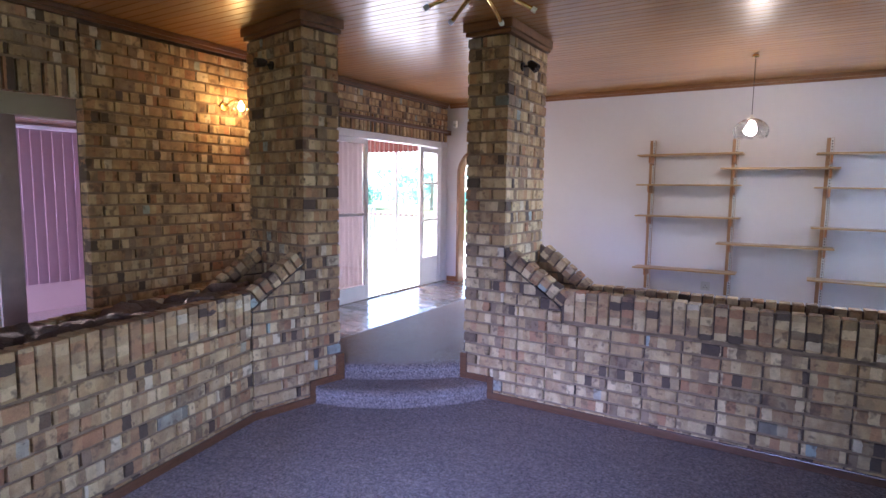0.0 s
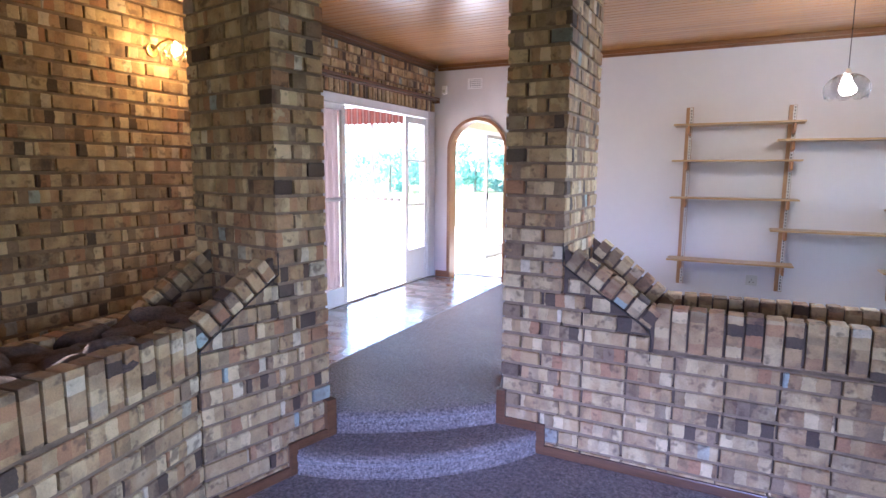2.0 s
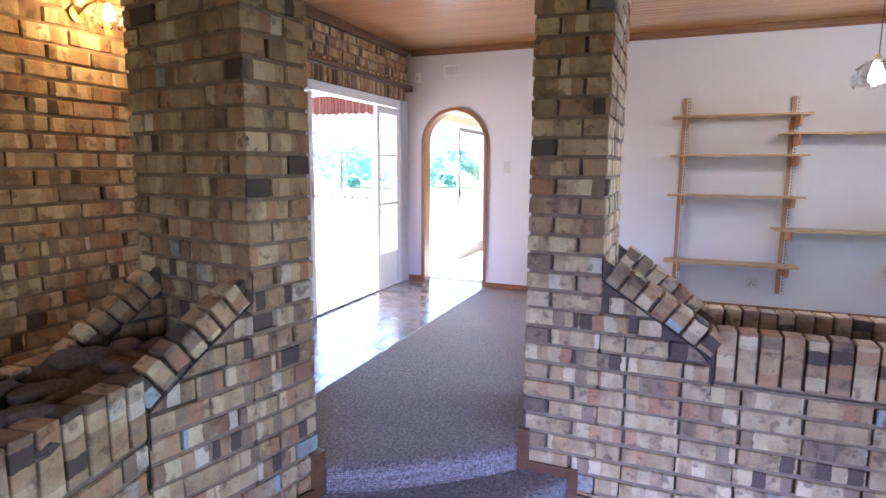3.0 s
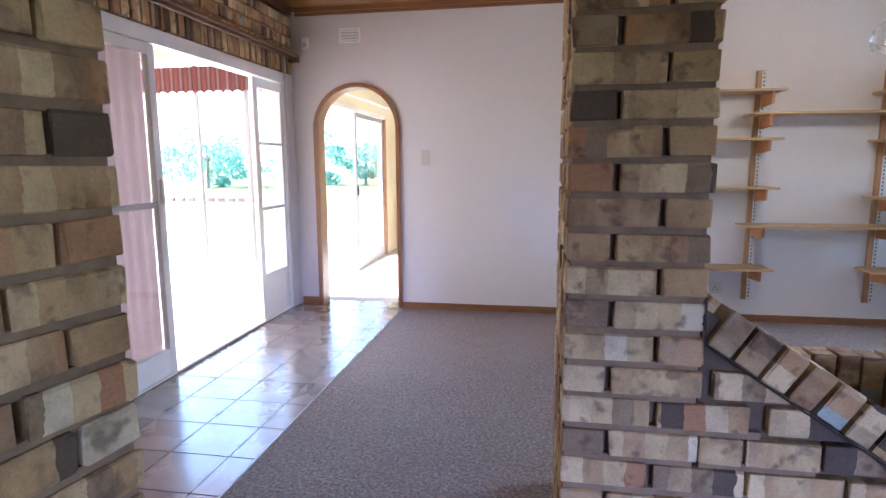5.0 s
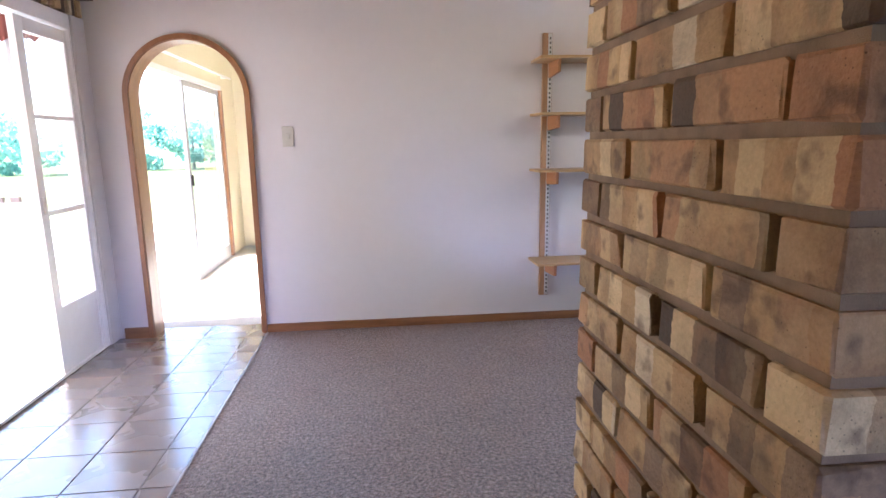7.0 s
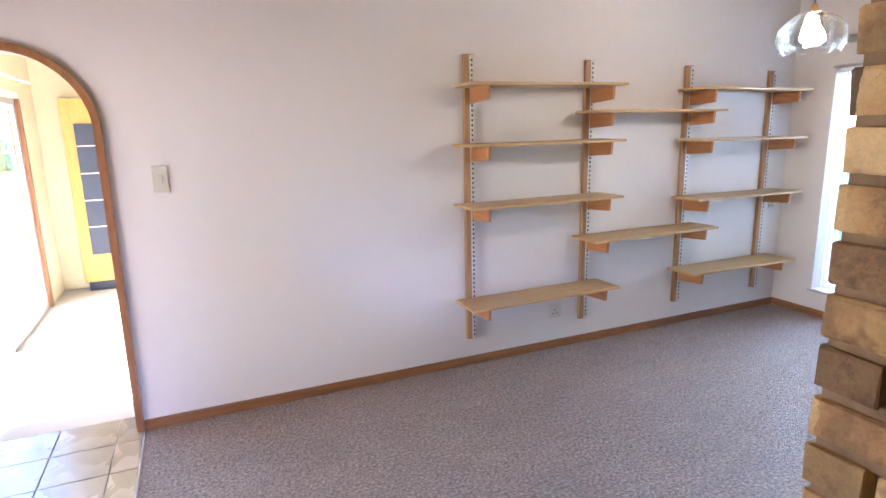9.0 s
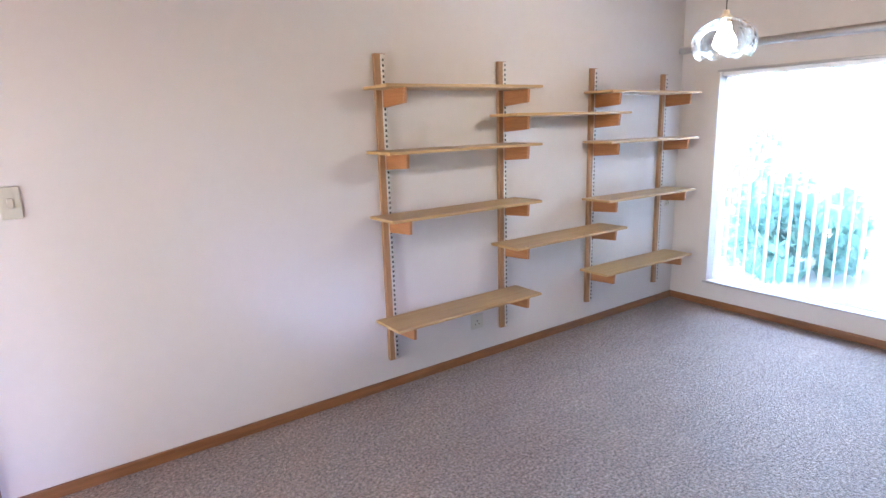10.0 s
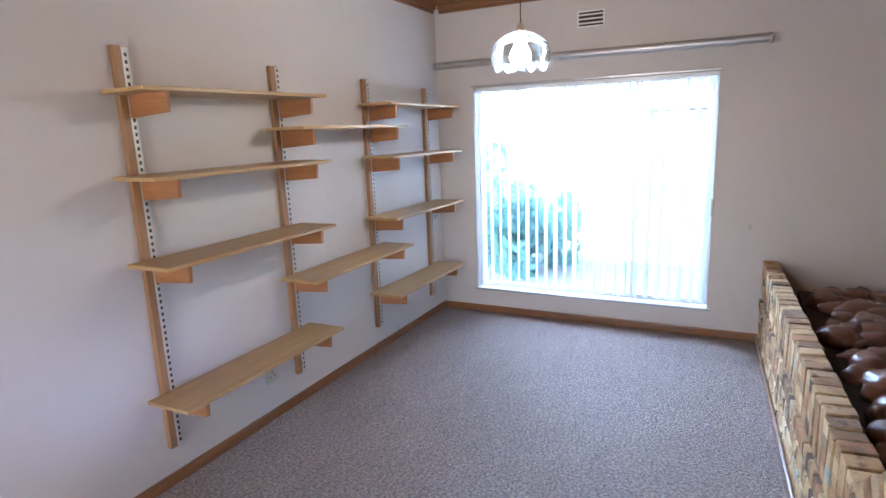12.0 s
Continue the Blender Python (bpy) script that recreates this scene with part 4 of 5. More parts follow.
def bulb(at, r, material, parent):
    bm = lathe([(0.0001, -r), (r * 0.55, -r * 0.84), (r * 0.9, -r * 0.4), (r, 0.0), (r * 0.88, r * 0.5), (r * 0.55, r * 1.0), (r * 0.4, r * 1.6), (0.0001, r * 1.65)], 16, at)
    ob = under(part("bulb", bm, material, None, "glowing bulb", True), parent)
    ob.visible_shadow = False
    return ob


bulb((PX, PY, 2.088), 0.052, BULB, pend)

# ---- wall sconce ----
sx, sy, sz = WEST + 0.20, 3.735, 2.245
sconce = holder("wall_lamp", "lit brass wall lamp with petals of amber-lit clear glass", "lamp", (WEST, 3.69, 2.2))
under(part("back_plate", tube([(WEST + 0.002, 3.69, 2.255), (WEST + 0.018, 3.69, 2.255)], 0.045, 20), BRASS, None), sconce)
under(part("arm", tube([(WEST + 0.015, 3.69, 2.255), (WEST + 0.08, 3.70, 2.30), (WEST + 0.15, 3.72, 2.325), (sx - 0.01, sy, sz + 0.06)], 0.008, 8), BRASS, None), sconce)
for k in range(8):
    a = 2 * math.pi * k / 8
    pts = []
    for j in range(8):
        t = j / 7
        r = 0.012 + 0.07 * math.sin(t * 2.5)
        pts.append((sx + r * math.cos(a), sy + r * math.sin(a), sz + 0.06 - 0.125 * t))
    pet = under(part("petal", tube(pts, [0.004 + 0.010 * math.sin(math.pi * j / 7) for j in range(8)], 8), LAMP_GLASS, None, "", True), sconce)
    pet.visible_shadow = False
bulb((sx, sy, sz), 0.032, BULB_WARM, sconce)

# ---- spotlights on the pillars ----


def spotlight(label, at, out, aim):
    ob = holder("spotlight", label, "spotlight", at)
    at, out, aim = Vector(at), Vector(out).normalized(), Vector(aim).normalized()
    under(part("wall_plate", tube([at, at + out * 0.018], 0.035, 16), BLACK, None), ob)
    knee = at + out * 0.085 + Vector((0, 0, 0.01))
    under(part("arm", tube([at + out * 0.01, at + out * 0.05, knee], 0.009, 8), BLACK, None), ob)
    a = knee - aim * 0.035
    under(part("head", tube([a, a + aim * 0.02, a + aim * 0.03, a + aim * 0.095, a + aim * 0.10], [0.016, 0.03, 0.034, 0.038, 0.038], 18), BLACK, None, "dark bullet-shaped head"), ob)
    under(part("lens", tube([a + aim * 0.1005, a + aim * 0.103], [0.033, 0.033], 18), GLASS, None), ob)
    return ob


spotlight("dark brown metal spotlight fixed to a brick pillar", (PA.x + 0.375, PA.y + 0.25, 2.50), (1, 0, 0), (0.75, -0.1, -0.6))
pl = LEFT @ Vector((0.0, 0.42, 2.47))
spotlight("dark metal spotlight on the back of a brick pillar", tuple(pl), tuple(-U) + (0,), (-0.2, -1, -0.15))

# ---- chandelier ----
CX, CY = -1.32, 3.10
chand = holder("chandelier", "polished brass ceiling light with tubular arms", "chandelier", (CX, CY, 2.55))
under(part("canopy", lathe([(0.0, -0.03), (0.04, -0.028), (0.06, -0.008), (0.062, 0.0)], 20, (CX, CY, CEILING)), BRASS, None, "", True), chand)
under(part("stem", tube([(CX, CY, CEILING - 0.02), (CX, CY, 2.66)], 0.009, 10), BRASS, None), chand)
under(part("hub", lathe([(0.0, -0.05), (0.03, -0.045), (0.05, -0.015), (0.05, 0.015), (0.02, 0.04), (0.0, 0.04)], 20, (CX, CY, 2.66)), BRASS, None, "", True), chand)
for k in range(6):
    a = radians(33 + 60 * k)
    c, s = math.cos(a), math.sin(a)
    arm = under(part("arm", tube([(CX + 0.04 * c, CY + 0.04 * s, 2.665), (CX + 0.17 * c, CY + 0.17 * s, 2.63), (CX + 0.31 * c, CY + 0.31 * s, 2.565)], 0.013, 12), BRASS, None), chand)
    under(part("socket", tube([(CX + 0.31 * c, CY + 0.31 * s, 2.565), (CX + 0.335 * c, CY + 0.335 * s, 2.55)], [0.017, 0.017], 12), WHITE, None), chand)

# ---- small fittings on the walls ----


def vent(name, label, m, w, h, bars, grid):
    ob = holder(name, label, "air vent", tuple(m.translation))
    bm = boxes((-w / 2, -0.008, -h / 2, -w / 2 + 0.012, 0, h / 2), (w / 2 - 0.012, -0.008, -h / 2, w / 2, 0, h / 2), (-w / 2 + 0.012, -0.008, h / 2 - 0.012, w / 2 - 0.012, 0, h / 2),
               (-w / 2 + 0.012, -0.008, -h / 2, w / 2 - 0.012, 0, -h / 2 + 0.012), m=m)
    under(part("frame", bm, WHITE, None), ob)
    under(part("backing", boxes((-w / 2 + 0.01, -0.002, -h / 2 + 0.01, w / 2 - 0.01, 0, h / 2 - 0.01), m=m), SLOT, None, "dark openings"), ob)
    for i in range(1, bars + 1):
        z = -h / 2 + h * i / (bars + 1)
        under(part("slat", boxes((-w / 2 + 0.012, -0.0075, z - 0.0055, w / 2 - 0.012, -0.002, z + 0.0055), m=m), WHITE, None), ob)
    for i in range(1, grid + 1):
        x = -w / 2 + w * i / (grid + 1)
        under(part("bar", boxes((x - 0.005, -0.007, -h / 2 + 0.012, x + 0.005, -0.002, h / 2 - 0.012), m=m), WHITE, None), ob)


vent("air_vent", "white square-holed air brick high on the wall", pose(-3.879, FACE, 2.566), 0.20, 0.13, 4, 7)
vent("air_vent", "white slatted air vent above the curtain rail", pose(EAST - 0.001, 6.51, 2.565, 0, 0, -90), 0.22, 0.13, 3, 0)


def plate(name, label, category, m, w, h, kind):
    ob = holder(name, label, category, tuple(m.translation))
    under(part("plate", boxes((-w / 2, -0.009, -h / 2, w / 2, 0, h / 2), bevel=0.003, m=m), PLASTIC, None), ob)
    if kind == "switch":
        under(part("rocker", boxes((-0.012, -0.014, -0.022, 0.012, -0.008, 0.022), bevel=0.002, m=m), PLASTIC, None), ob)
    else:
        for x, z in ((-0.018, -0.02), (0.018, -0.02), (0.0, 0.005)):
            under(part("socket_hole", tube([m @ Vector((x, -0.0095, z)), m @ Vector((x, -0.0085, z))], 0.006, 10), SLOT, None), ob)
        under(part("rocker", boxes((-0.008, -0.013, 0.022, 0.008, -0.008, 0.04), bevel=0.002, m=m), PLASTIC, None), ob)


plate("light_switch", "ivory plastic light switch on the white wall", "switch", pose(-3.172, FACE, 1.44), 0.08, 0.145, "switch")
plate("wall_socket", "ivory plastic power socket under the lowest shelf", "socket", pose(-0.556, FACE, 0.285), 0.112, 0.112, "socket")
plate("wall_socket", "small ivory socket beside the shelves and window", "socket", pose(1.76, FACE, 0.95), 0.06, 0.09, "socket")
plate("wall_socket", "tiny fitting on the wall beside the window", "socket", pose(EAST - 0.001, 5.27, 0.91, 0, 0, -90), 0.02, 0.02, "switch")
sensor = holder("alarm_detector", "small white alarm detector high in the corner", "detector", (-4.31, NORTH, 2.5))
under(part("housing", boxes((-4.34, NORTH - 0.05, 2.45, -4.275, NORTH - 0.001, 2.56), bevel=0.012), WHITE, None), sensor)
under(part("lens", boxes((-4.328, NORTH - 0.054, 2.47, -4.287, NORTH - 0.045, 2.51), bevel=0.004), PLASTIC, None), sensor)

# wooden curtain board on the brick header
pel = holder("curtain_pelmet", "dark wooden curtain board fixed to the brick header", "pelmet", (WEST, 6.4, 2.4))
under(part("board", boxes((WEST + 0.003, 4.9, 2.372, WEST + 0.10, 7.87, 2.402), bevel=0.006), TRIM_Y, None), pel)
under(part("end_block", boxes((WEST + 0.003, 7.83, 2.33, WEST + 0.10, 7.87, 2.371), bevel=0.006), TRIM_Y, None), pel)
under(part("rod", tube([(WEST + 0.06, 4.95, 2.355), (WEST + 0.06, 7.83, 2.355)], 0.011, 10), TRIM_Y, None), pel)

# thin dark tubes that follow the underside of the climbing copings
wire = [(PB.x - 0.004, PA.y - 0.006, 1.03), (PB.x - 0.002, PA.y - 0.007, 0.90), (PB.x + 0.24, PA.y - 0.008, 0.738), (PB.x + 0.497, PA.y - 0.008, 0.573), (PB.x + 0.506, PA.y - 0.007, 0.52), (PB.x + 0.505, PA.y - 0.006, 0.40)]
tagged(link("cable", tube(wire, 0.0032, 6), BLACK), "thin dark line along the brick coping", "cable")
wire = [leg1 @ Vector(p) for p in ((len1 + 0.004, -0.006, 1.0), (len1 + 0.002, -0.007, 0.88), (len1 - 0.22, -0.008, 0.73), (0.004, -0.008, 0.563), (0.0, -0.007, 0.42))]
tagged(link("cable", tube(wire, 0.0032, 6), BLACK), "thin dark line along the brick coping", "cable")

# ---- sliding doors in the west wall ----
DX = WEST - 0.075
slide = holder("door_2", "white framed sliding and folding patio doors, half open", "door", (DX, 6.4, 0), kind="structure")
under(part("door_frame", boxes((DX - 0.06, 4.955, 2.13, DX + 0.06, 7.758, 2.223), (DX - 0.06, 4.955, 0, DX + 0.06, 4.99, 2.129), (DX - 0.06, 7.733, 0, DX + 0.06, 7.758, 2.129),
           (DX - 0.05, 4.99, -0.006, DX + 0.05, 7.733, 0.012), bevel=0.004), WHITE, None), slide)
y0, y1 = 4.99, 5.95
leaf = under(part("sliding_leaf", boxes((DX, y1 - 0.065, 0.014, DX + 0.045, y1, 2.125), (DX, y0, 0.014, DX + 0.045, y0 + 0.06, 2.125), (DX, y0 + 0.061, 2.06, DX + 0.045, y1 - 0.066, 2.125),
                (DX, y0 + 0.061, 0.014, DX + 0.045, y1 - 0.066, 0.185), bevel=0.005), WHITE, None, "white sliding leaf"), slide)
under(part("mid_rail", boxes((DX + 0.006, y0 + 0.061, 1.115, DX + 0.036, y1 - 0.066, 1.155), bevel=0.003), GREY, None, "grey cross rail"), slide)
g = under(part("pane", boxes((DX + 0.020, y0 + 0.05, 0.175, DX + 0.025, y1 - 0.055, 2.07)), GLASS, None), slide)
g.visible_shadow = False
under(part("handle", boxes((DX + 0.046, y1 - 0.045, 1.14, DX + 0.062, y1 - 0.02, 1.30), bevel=0.006), WHITE, None), slide)

cur = holder("curtain", "closed pink curtain hanging behind the sliding leaf", "curtain", (DX - 0.05, 5.45, 0.03))
bm = bmesh.new()
cols = []
for i in range(97):
    yy = y0 + 0.02 + (y1 - y0 - 0.05) * i / 96
    xx = DX - 0.035 + 0.013 * math.sin(i * 0.62) + 0.006 * math.sin(i * 0.23)
    cols.append([bm.verts.new((xx, yy, z)) for z in (0.03, 0.7, 1.4, 2.12)])
for a, b in zip(cols, cols[1:]):
    for j in range(3):
        bm.faces.new((a[j], b[j], b[j + 1], a[j + 1]))
bmesh.ops.solidify(bm, geom=list(bm.faces), thickness=0.002)
under(part("cloth", bm, PINK_CLOTH, None, "", True), cur)

a, b = 7.20, 7.73
hinge = holder("door_3", "white glazed door leaf with a solid bottom panel", "door", (DX, 7.5, 0), kind="structure")
under(part("leaf_frame", boxes((DX, a, 0.012, DX + 0.04, a + 0.075, 2.12), (DX, b - 0.03, 0.012, DX + 0.04, b, 2.12), (DX, a + 0.076, 2.04, DX + 0.04, b - 0.031, 2.12),
           (DX, a + 0.076, 0.36, DX + 0.04, b - 0.031, 0.42), (DX + 0.004, a + 0.076, 1.555, DX + 0.036, b - 0.031, 1.58), (DX + 0.004, a + 0.076, 0.985, DX + 0.036, b - 0.031, 1.015), bevel=0.004), WHITE, None), hinge)
under(part("bottom_panel", boxes((DX + 0.012, a + 0.076, 0.012, DX + 0.03, b - 0.031, 0.359)), WHITE, None), hinge)
for z0, z1 in ((0.421, 0.984), (1.016, 1.554), (1.581, 2.039)):
    g = under(part("pane", boxes((DX + 0.018, a + 0.077, z0, DX + 0.022, b - 0.032, z1)), GLASS, None), hinge)
    g.visible_shadow = False
under(part("handle", boxes((DX + 0.041, a + 0.02, 1.0, DX + 0.055, a + 0.035, 1.10), bevel=0.004), STEEL, None), hinge)

# ---- sunroom behind the doors ----
SR_N, SR_W, SR_C = 7.98, -6.9, 2.42
tagged(link("floor_sunroom", boxes((SR_W - 0.2, 2.9, -0.25, WEST - 0.131, SR_N + 0.1, DECK - 0.004)), PAVING), "pale sunlit paving in the sunroom", "floor", kind="structure")
bm = bmesh.new()
for i in range(24):
    yy = 4.6 + i * 0.142
    box(bm, SR_W - 0.1, yy, SR_C, WEST - 0.132, yy + 0.137, SR_C + 0.02, bevel=0.003)
box(bm, SR_W - 0.2, 4.5, SR_C + 0.021, WEST - 0.132, SR_N + 0.1, SR_C + 0.08)
tagged(link("ceiling_sunroom", bm, CEIL), "orange pine board ceiling of the sunroom", "ceiling", kind="structure")
glaz = holder("window_2", "white glazed sunroom front with slender posts", "window", (-5.8, SR_N, 0), kind="structure")
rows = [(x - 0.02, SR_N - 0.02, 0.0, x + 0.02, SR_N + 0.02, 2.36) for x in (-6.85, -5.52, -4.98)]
under(part("post", boxes(*rows[:1]), BACKLIT_WHITE, None), glaz)
under(part("post", boxes(*rows[1:2], bevel=0.004), BACKLIT_WHITE, None), glaz)
under(part("post", boxes(*rows[2:], bevel=0.004), BACKLIT_WHITE, None), glaz)
under(part("head", boxes((-6.9, SR_N - 0.03, 2.361, WEST - 0.14, SR_N + 0.03, 2.419)), WHITE, None), glaz)
under(part("rail", boxes((-6.83, SR_N - 0.012, 1.0, -5.54, SR_N + 0.012, 1.012), (-5.50, SR_N - 0.012, 1.0, -5.0, SR_N + 0.012, 1.012)), BACKLIT_WHITE, None), glaz)
for i in range(17):
    xx = -6.80 + i * 0.112
    if abs(xx + 0.035 + 5.52) > 0.06:
        under(part("rail_block", boxes((xx, SR_N - 0.016, 1.013, xx + 0.062, SR_N + 0.016, 1.05), bevel=0.004), RAIL_BLOCK, None, "brownish pink block on the rail"), glaz)
under(part("sill", boxes((-6.83, SR_N - 0.02, 0.0, -5.54, SR_N + 0.02, 0.035), (-5.50, SR_N - 0.02, 0.0, -5.0, SR_N + 0.02, 0.035)), WHITE, None), glaz)

aw = holder("awning_valance", "russet and cream striped scalloped valance under the sunroom roof", "valance", (-5.8, SR_N - 0.06, 2.2))
x, k = -6.85, 0
while x < WEST - 0.2:
    w = 0.026 if k % 2 == 0 else 0.074
    bm = bmesh.new()
    top = [bm.verts.new((x + w * i / 6, SR_N - 0.06 + 0.008 * math.sin(i * 1.05), 2.34)) for i in range(7)]
    low = [bm.verts.new((x + w * i / 6, SR_N - 0.06 + 0.012 * math.sin(i * 1.05), 2.11 - 0.028 * math.sin(math.pi * i / 6))) for i in range(7)]
    for i in range(6):
        bm.faces.new((low[i], low[i + 1], top[i + 1], top[i]))
    bmesh.ops.solidify(bm, geom=list(bm.faces), thickness=0.002)
    under(part("stripe", bm, AWNING_RED if k % 2 else AWNING_CREAM, None), aw)
    x, k = x + w, k + 1

# ---- the room behind the arch ----
R2W, R2N, R2E = -4.45, 11.75, -0.8
tagged(link("floor_hall", boxes((R2W - 0.1, NORTH + 0.16, -0.25, R2E, R2N + 0.1, DECK - 0.004)), PAVING), "pale glossy floor of the hall behind the arch", "floor", kind="structure")
tagged(link("ceiling_hall", boxes((R2W - 0.2, NORTH + 0.151, 2.5, R2E + 0.1, R2N + 0.2, 2.6)), CREAM), "cream painted ceiling of the hall", "ceiling", kind="structure")
wall("wall_hall_west", "x", R2W - 0.12, R2W, NORTH + 0.15, R2N + 0.1, 0.0, 2.5, [(8.25, 11.12, 0.0, 2.1)], CREAM, "cream wall with wide glazed doors")
wall("wall_hall_north", "y", R2N, R2N + 0.12, R2W, R2E + 0.1, 0.0, 2.5, [], CREAM, "cream wall at the end of the hall")
wall("wall_hall_east", "x", R2E, R2E + 0.12, NORTH + 0.15, R2N, 0.0, 2.5, [], CREAM, "cream side wall of the hall")
pd = holder("door_4", "white glazed patio door standing open in the hall", "door", (R2W, 9.5, 0), kind="structure")
under(part("door_frame", boxes((R2W - 0.08, 8.25, 2.04, R2W + 0.01, 11.12, 2.099), (R2W - 0.08, 8.25, 0, R2W + 0.01, 8.30, 2.039), bevel=0.004), WHITE, None), pd)
under(part("end_stile", boxes((R2W - 0.08, 11.05, 0, R2W + 0.02, 11.12, 2.039), bevel=0.004), ARCH_WOOD, None, "brown wooden stile"), pd)
under(part("leaf", boxes((R2W - 0.05, 9.76, DECK, R2W - 0.01, 9.82, 2.035), (R2W - 0.05, 10.98, DECK, R2W - 0.01, 11.04, 2.035), (R2W - 0.05, 9.821, DECK, R2W - 0.01, 10.979, 0.16), (R2W - 0.05, 9.821, 1.98, R2W - 0.01, 10.979, 2.035), bevel=0.004), BACKLIT_WHITE, None, "sliding leaf"), pd)
under(part("lock", boxes((R2W - 0.008, 9.775, 0.98, R2W + 0.012, 9.805, 1.09), bevel=0.004), BLACK, None, "black door lock"), pd)
g = under(part("pane", boxes((R2W - 0.032, 9.81, 0.15, R2W - 0.028, 10.99, 1.99)), GLASS, None), pd)
g.visible_shadow = False
rl = holder("curtain_rail", "slim white curtain rail above the hall doors", "curtain rail", (R2W + 0.08, 9.4, 2.2))
under(part("rod", tube([(R2W + 0.08, 8.2, 2.2), (R2W + 0.08, 11.3, 2.2)], 0.014, 10), WHITE, None), rl)
for yy in (8.4, 9.7, 11.2):
    under(part("bracket", boxes((R2W + 0.001, yy - 0.01, 2.19, R2W + 0.07, yy + 0.01, 2.21)), WHITE, None), rl)
cab = holder("pine_cabinet", "yellow pine cabinet with a dark glazed door", "cabinet", (-4.0, 11.6, DECK))
under(part("body", boxes((-4.21, 11.6, 0.09, -3.35, 11.745, 2.07), bevel=0.005), YELLOW, None), cab)
under(part("plinth", boxes((-4.18, 11.62, DECK, -3.38, 11.74, 0.089)), CABINET_BLUE, None, "dark blue plinth"), cab)
under(part("door", boxes((-4.10, 11.58, 0.40, -3.74, 11.599, 1.81), bevel=0.003), CABINET_BLUE, None, "dark glazed door"), cab)
for i in range(4):
    under(part("glazing_bar", boxes((-4.095, 11.57, 0.70 + i * 0.29, -3.745, 11.579, 0.715 + i * 0.29)), STEEL, None), cab)

# ---- the room behind the brick wall's doorway ----
tagged(link("floor_den", boxes((-7.2, -0.6, -0.25, WEST - 0.131, 5.0, 0.0)), plain("dusty_pink_carpet", (0.44, 0.33, 0.31), 0.95, 0, 0.15, 40, 0.4)), "dusty pink carpet of the next room", "carpet", kind="structure")
tagged(link("ceiling_den", boxes((-7.2, -0.6, 2.17, -5.251, 4.49, 2.27), (-5.049, -0.6, 2.45, WEST - 0.131, 4.49, 2.55)), CEIL), "orange pine ceiling of the next room", "ceiling", kind="structure")
wall("wall_den_west", "x", -7.22, -7.08, -0.6, 4.6, 0.0, 2.45, [], PINK, "pink painted wall behind the blinds")
wall("wall_den_north", "y", 4.35, 4.49, -7.08, WEST - 0.131, 0.0, 2.45, [], PINK, "pink painted side wall")
wall("wall_den_south", "y", -0.6, -0.46, -7.08, WEST - 0.131, 0.0, 2.45, [(-6.6, -5.2, 0.3, 2.1)], PINK, "pink painted wall with a window")
tagged(link("beam_den", boxes((-5.25, -0.46, 2.04, -5.05, 4.35, 2.449), bevel=0.01), CREAM), "cream painted beam across the next room", "beam", kind="structure")
tagged(link("door_jamb", boxes((-5.24, 1.98, 0.0, -5.06, 2.16, 2.039), bevel=0.01), plain("brown_post_paint", (0.42, 0.32, 0.30), 0.6)), "brown painted post under the beam", "post", kind="structure")
tagged(link("door_5", boxes((WEST - 0.19, 1.76, 0.0, WEST - 0.14, 1.80, 2.13), bevel=0.004), WHITE), "edge of an open white door", "door", kind="structure")
lb = holder("vertical_blind", "closed lilac vertical blind slats on the pink wall", "blind", (-7.03, 3.4, 0.33))
under(part("headrail", boxes((-7.06, 2.5, 2.10, -7.0, 4.3, 2.14), bevel=0.004), WHITE, None), lb)
yy = 2.52
while yy < 4.28:
    bm = boxes((-0.0015, -0.061, 0.33, 0.0015, 0.061, 2.099), m=pose(-7.03, yy + 0.055, 0, 0, 0, 15))
    under(part("slat", bm, PINK_BLIND, None), lb)
    yy += 0.112
lamp("den_window_light", "AREA", (-6.2, -0.40, 1.2), 11, (0.72, 0.70, 1.0), 1.1, (-6.9, 3.2, 1.0), 1.6).data.spread = radians(80)

# ---- outdoors ----
bm = bmesh.new()
bmesh.ops.create_grid(bm, x_segments=60, y_segments=60, size=400)
for v in bm.verts:
    v.co.z = -0.40
tagged(link("ground", bm, GRASS), "dry lawn around the house", "ground", kind="structure")
tagged(link("patio", boxes((-12.5, -1.0, -0.395, -4.75, 17.0, -0.26)), PAVING), "pale sunlit paved patio", "patio", kind="structure")
tagged(link("path", boxes((2.08, 4.0, -0.395, 9.0, 13.0, -0.30)), PAVING), "pale paved path outside the window", "path", kind="structure")
fence = holder("fence", "white painted garden railing along the patio", "fence", (-12.2, 12, -0.26))
for i in range(60):
    yy = 4.0 + i * 0.2
    under(part("post", boxes((-12.24, yy - 0.04, -0.26, -12.18, yy + 0.04, 0.84), bevel=0.01), BACKLIT_WHITE, None), fence)
under(part("rail", boxes((-12.25, 3.9, 0.841, -12.17, 16.0, 0.90)), WHITE, None), fence)


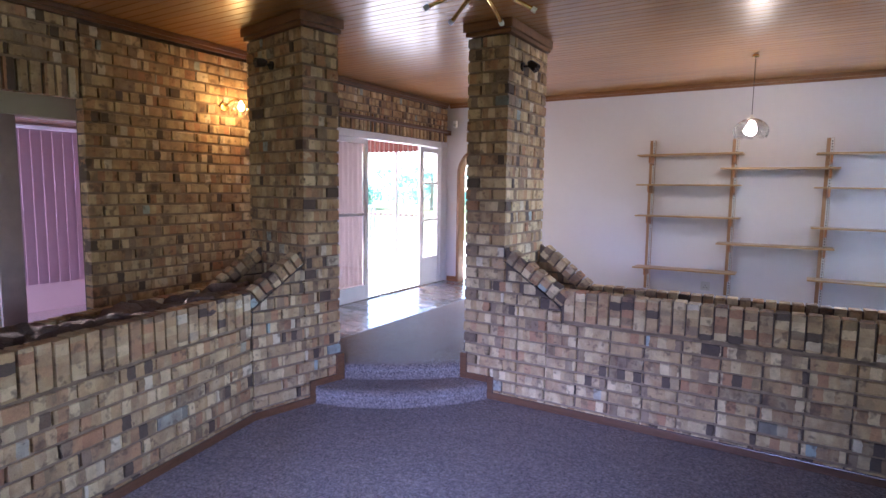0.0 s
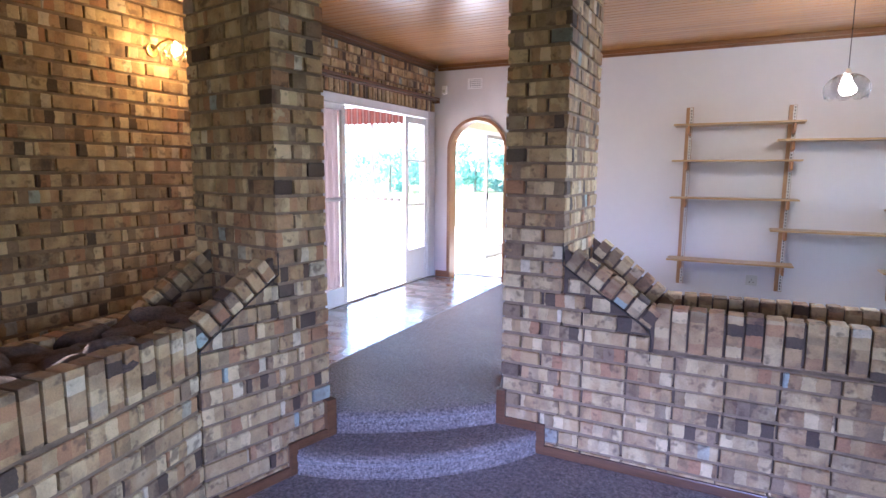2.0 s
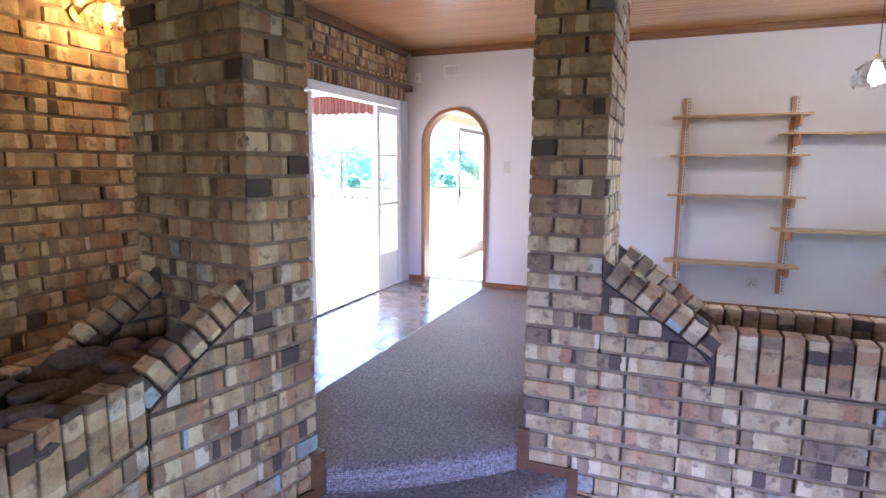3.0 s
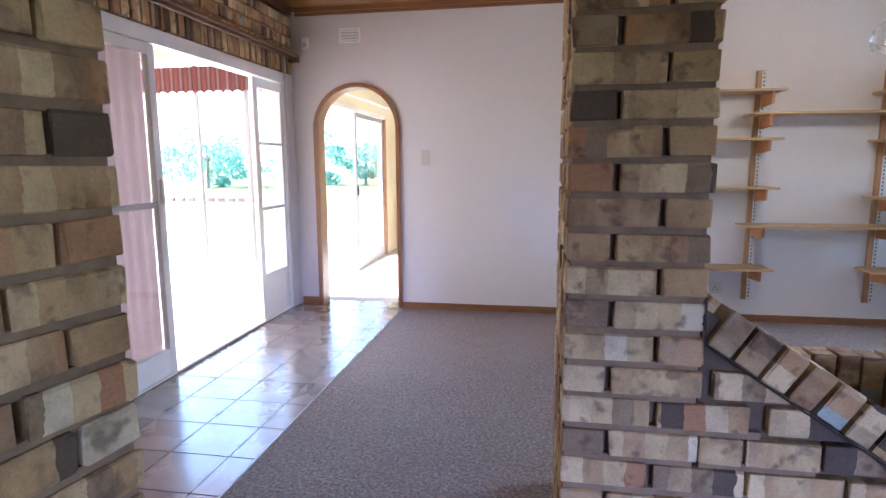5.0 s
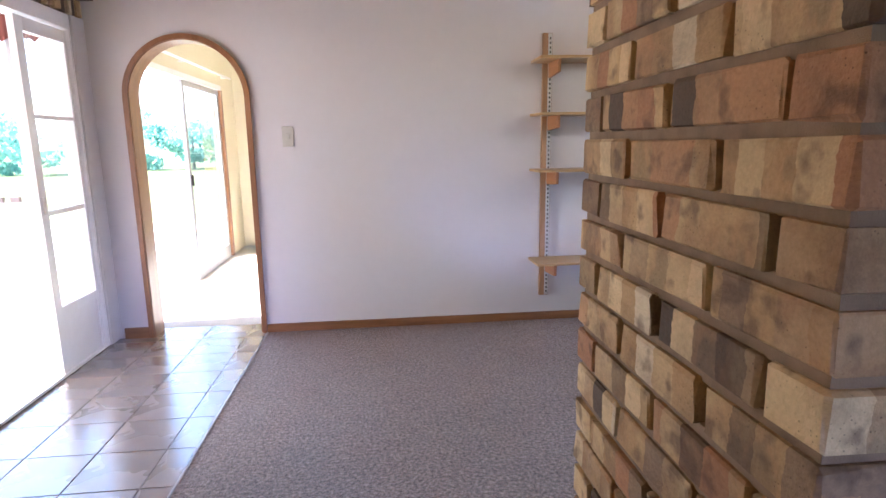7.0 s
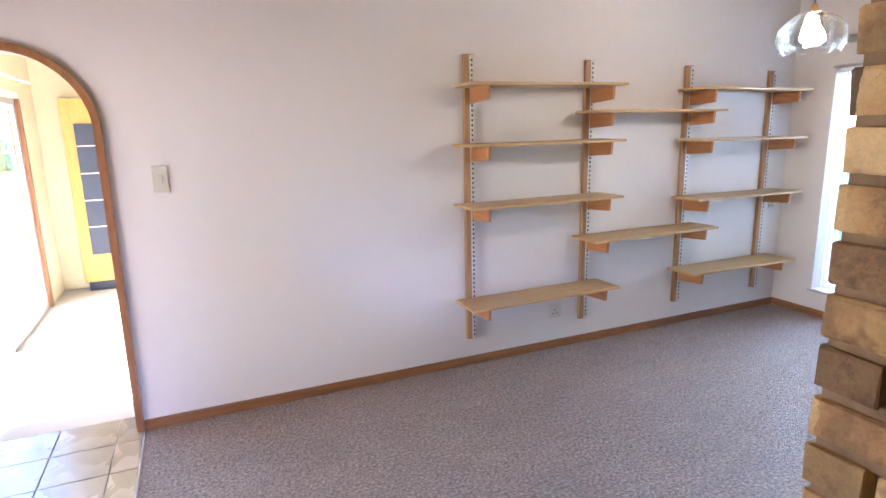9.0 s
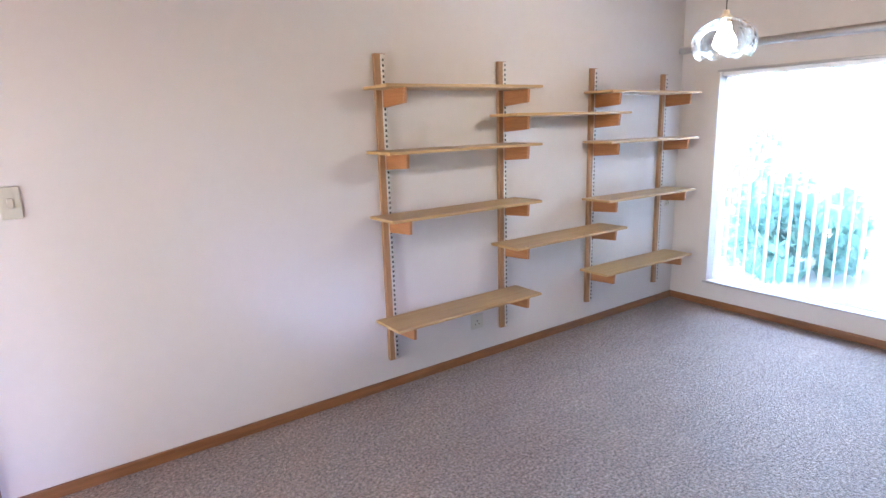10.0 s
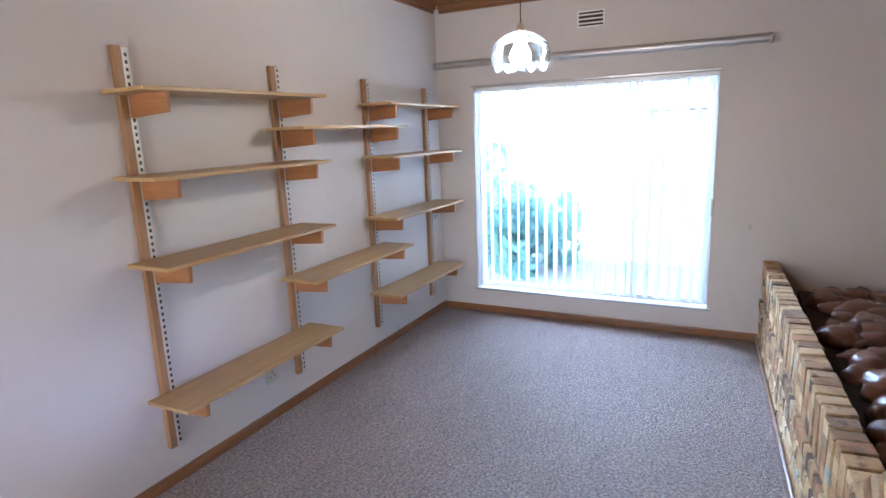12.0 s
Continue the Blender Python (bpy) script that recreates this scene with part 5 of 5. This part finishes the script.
def leaf_mesh(count, radius, seed, squash=0.8, leaf=1.0, material=LEAF):
    """Small folded leaves in uneven clumps."""
    rng = random.Random(seed)
    clumps = [(Vector((rng.gauss(0, 0.5), rng.gauss(0, 0.5), rng.gauss(0, 0.42))) * radius, rng.uniform(0.2, 0.42) * radius) for _ in range(22)]
    verts, faces = [], []
    for i in range(count):
        c, r = rng.choice(clumps)
        d = Vector((rng.gauss(0, 1), rng.gauss(0, 1), rng.gauss(0, 1))).normalized() * r * rng.uniform(0.6, 1.0)
        p = c + d
        p.z *= squash
        q = Euler((rng.uniform(0, 6), rng.uniform(0, 6), rng.uniform(0, 6))).to_matrix()
        s = rng.uniform(0.06, 0.11) * leaf
        k = len(verts)
        for a in ((-0.5, 0, 0), (0, -0.28, 0.06), (0.5, 0, 0), (0, 0.28, 0.06)):
            verts.append(tuple(p + q @ (Vector(a) * s * 2)))
        faces += [(k, k + 1, k + 2), (k, k + 2, k + 3)]
    me = bpy.data.meshes.new("crown")
    me.from_pydata(verts, [], faces)
    me.materials.append(material)
    return me


def tree(x, y, height, radius, seed):
    ob = holder("tree", "leafy green garden tree beyond the patio", "tree", (x, y, -0.4), "garden trees")
    rng = random.Random(seed)
    top = Vector((x + rng.uniform(-0.3, 0.3), y + rng.uniform(-0.3, 0.3), height * 0.62))
    under(part("trunk", tube([(x, y, -0.42), (x + 0.05, y, height * 0.3), top], [0.16, 0.12, 0.06], 9), BARK, None), ob)
    for k in range(5):
        a = rng.uniform(0, 6.28)
        e = Vector((x + math.cos(a) * radius * 0.6, y + math.sin(a) * radius * 0.6, height * rng.uniform(0.55, 0.9)))
        under(part("limb", tube([(x + 0.04, y, height * 0.32), (Vector((x, y, height * 0.5)) + e) / 2, e], [0.06, 0.04, 0.015], 6), BARK, None), ob)
    crown = new("crown", leaf_mesh(3800, radius * 0.75, seed, 0.8, 1.7, TREE_LEAF))
    crown.location = (x, y, height * 0.30)
    under(crown, ob)


for i, (x, y, h, r) in enumerate(((-28.0, 44.0, 5.0, 4.2), (-35.0, 41.0, 5.4, 4.4), (-17.0, 50.0, 4.6, 3.8), (-22.0, 49.0, 5.0, 4.0))):
    tree(x, y, h, r, 11 + i)


def bush(x, y, z, r, seed):
    ob = holder("shrub", "green leafy shrub outside the window", "shrub", (x, y, -0.4), "shrubs at the window")
    for k in range(4):
        a = k * 1.7 + seed
        under(part("stem", tube([(x, y, -0.41), (x + 0.15 * math.cos(a), y + 0.15 * math.sin(a), z * 0.5), (x + 0.4 * r * math.cos(a), y + 0.4 * r * math.sin(a), z * 0.8)], [0.03, 0.02, 0.008], 6), BARK, None), ob)
    crown = new("crown", leaf_mesh(1200, r, seed, 0.9))
    crown.location = (x, y, z)
    under(crown, ob)


for i, (x, y, z, r) in enumerate(((4.4, 8.3, 0.42, 0.8), (4.6, 8.0, 0.38, 0.75), (4.9, 9.6, 0.30, 0.85))):
    bush(x, y, z, r, 41 + i)
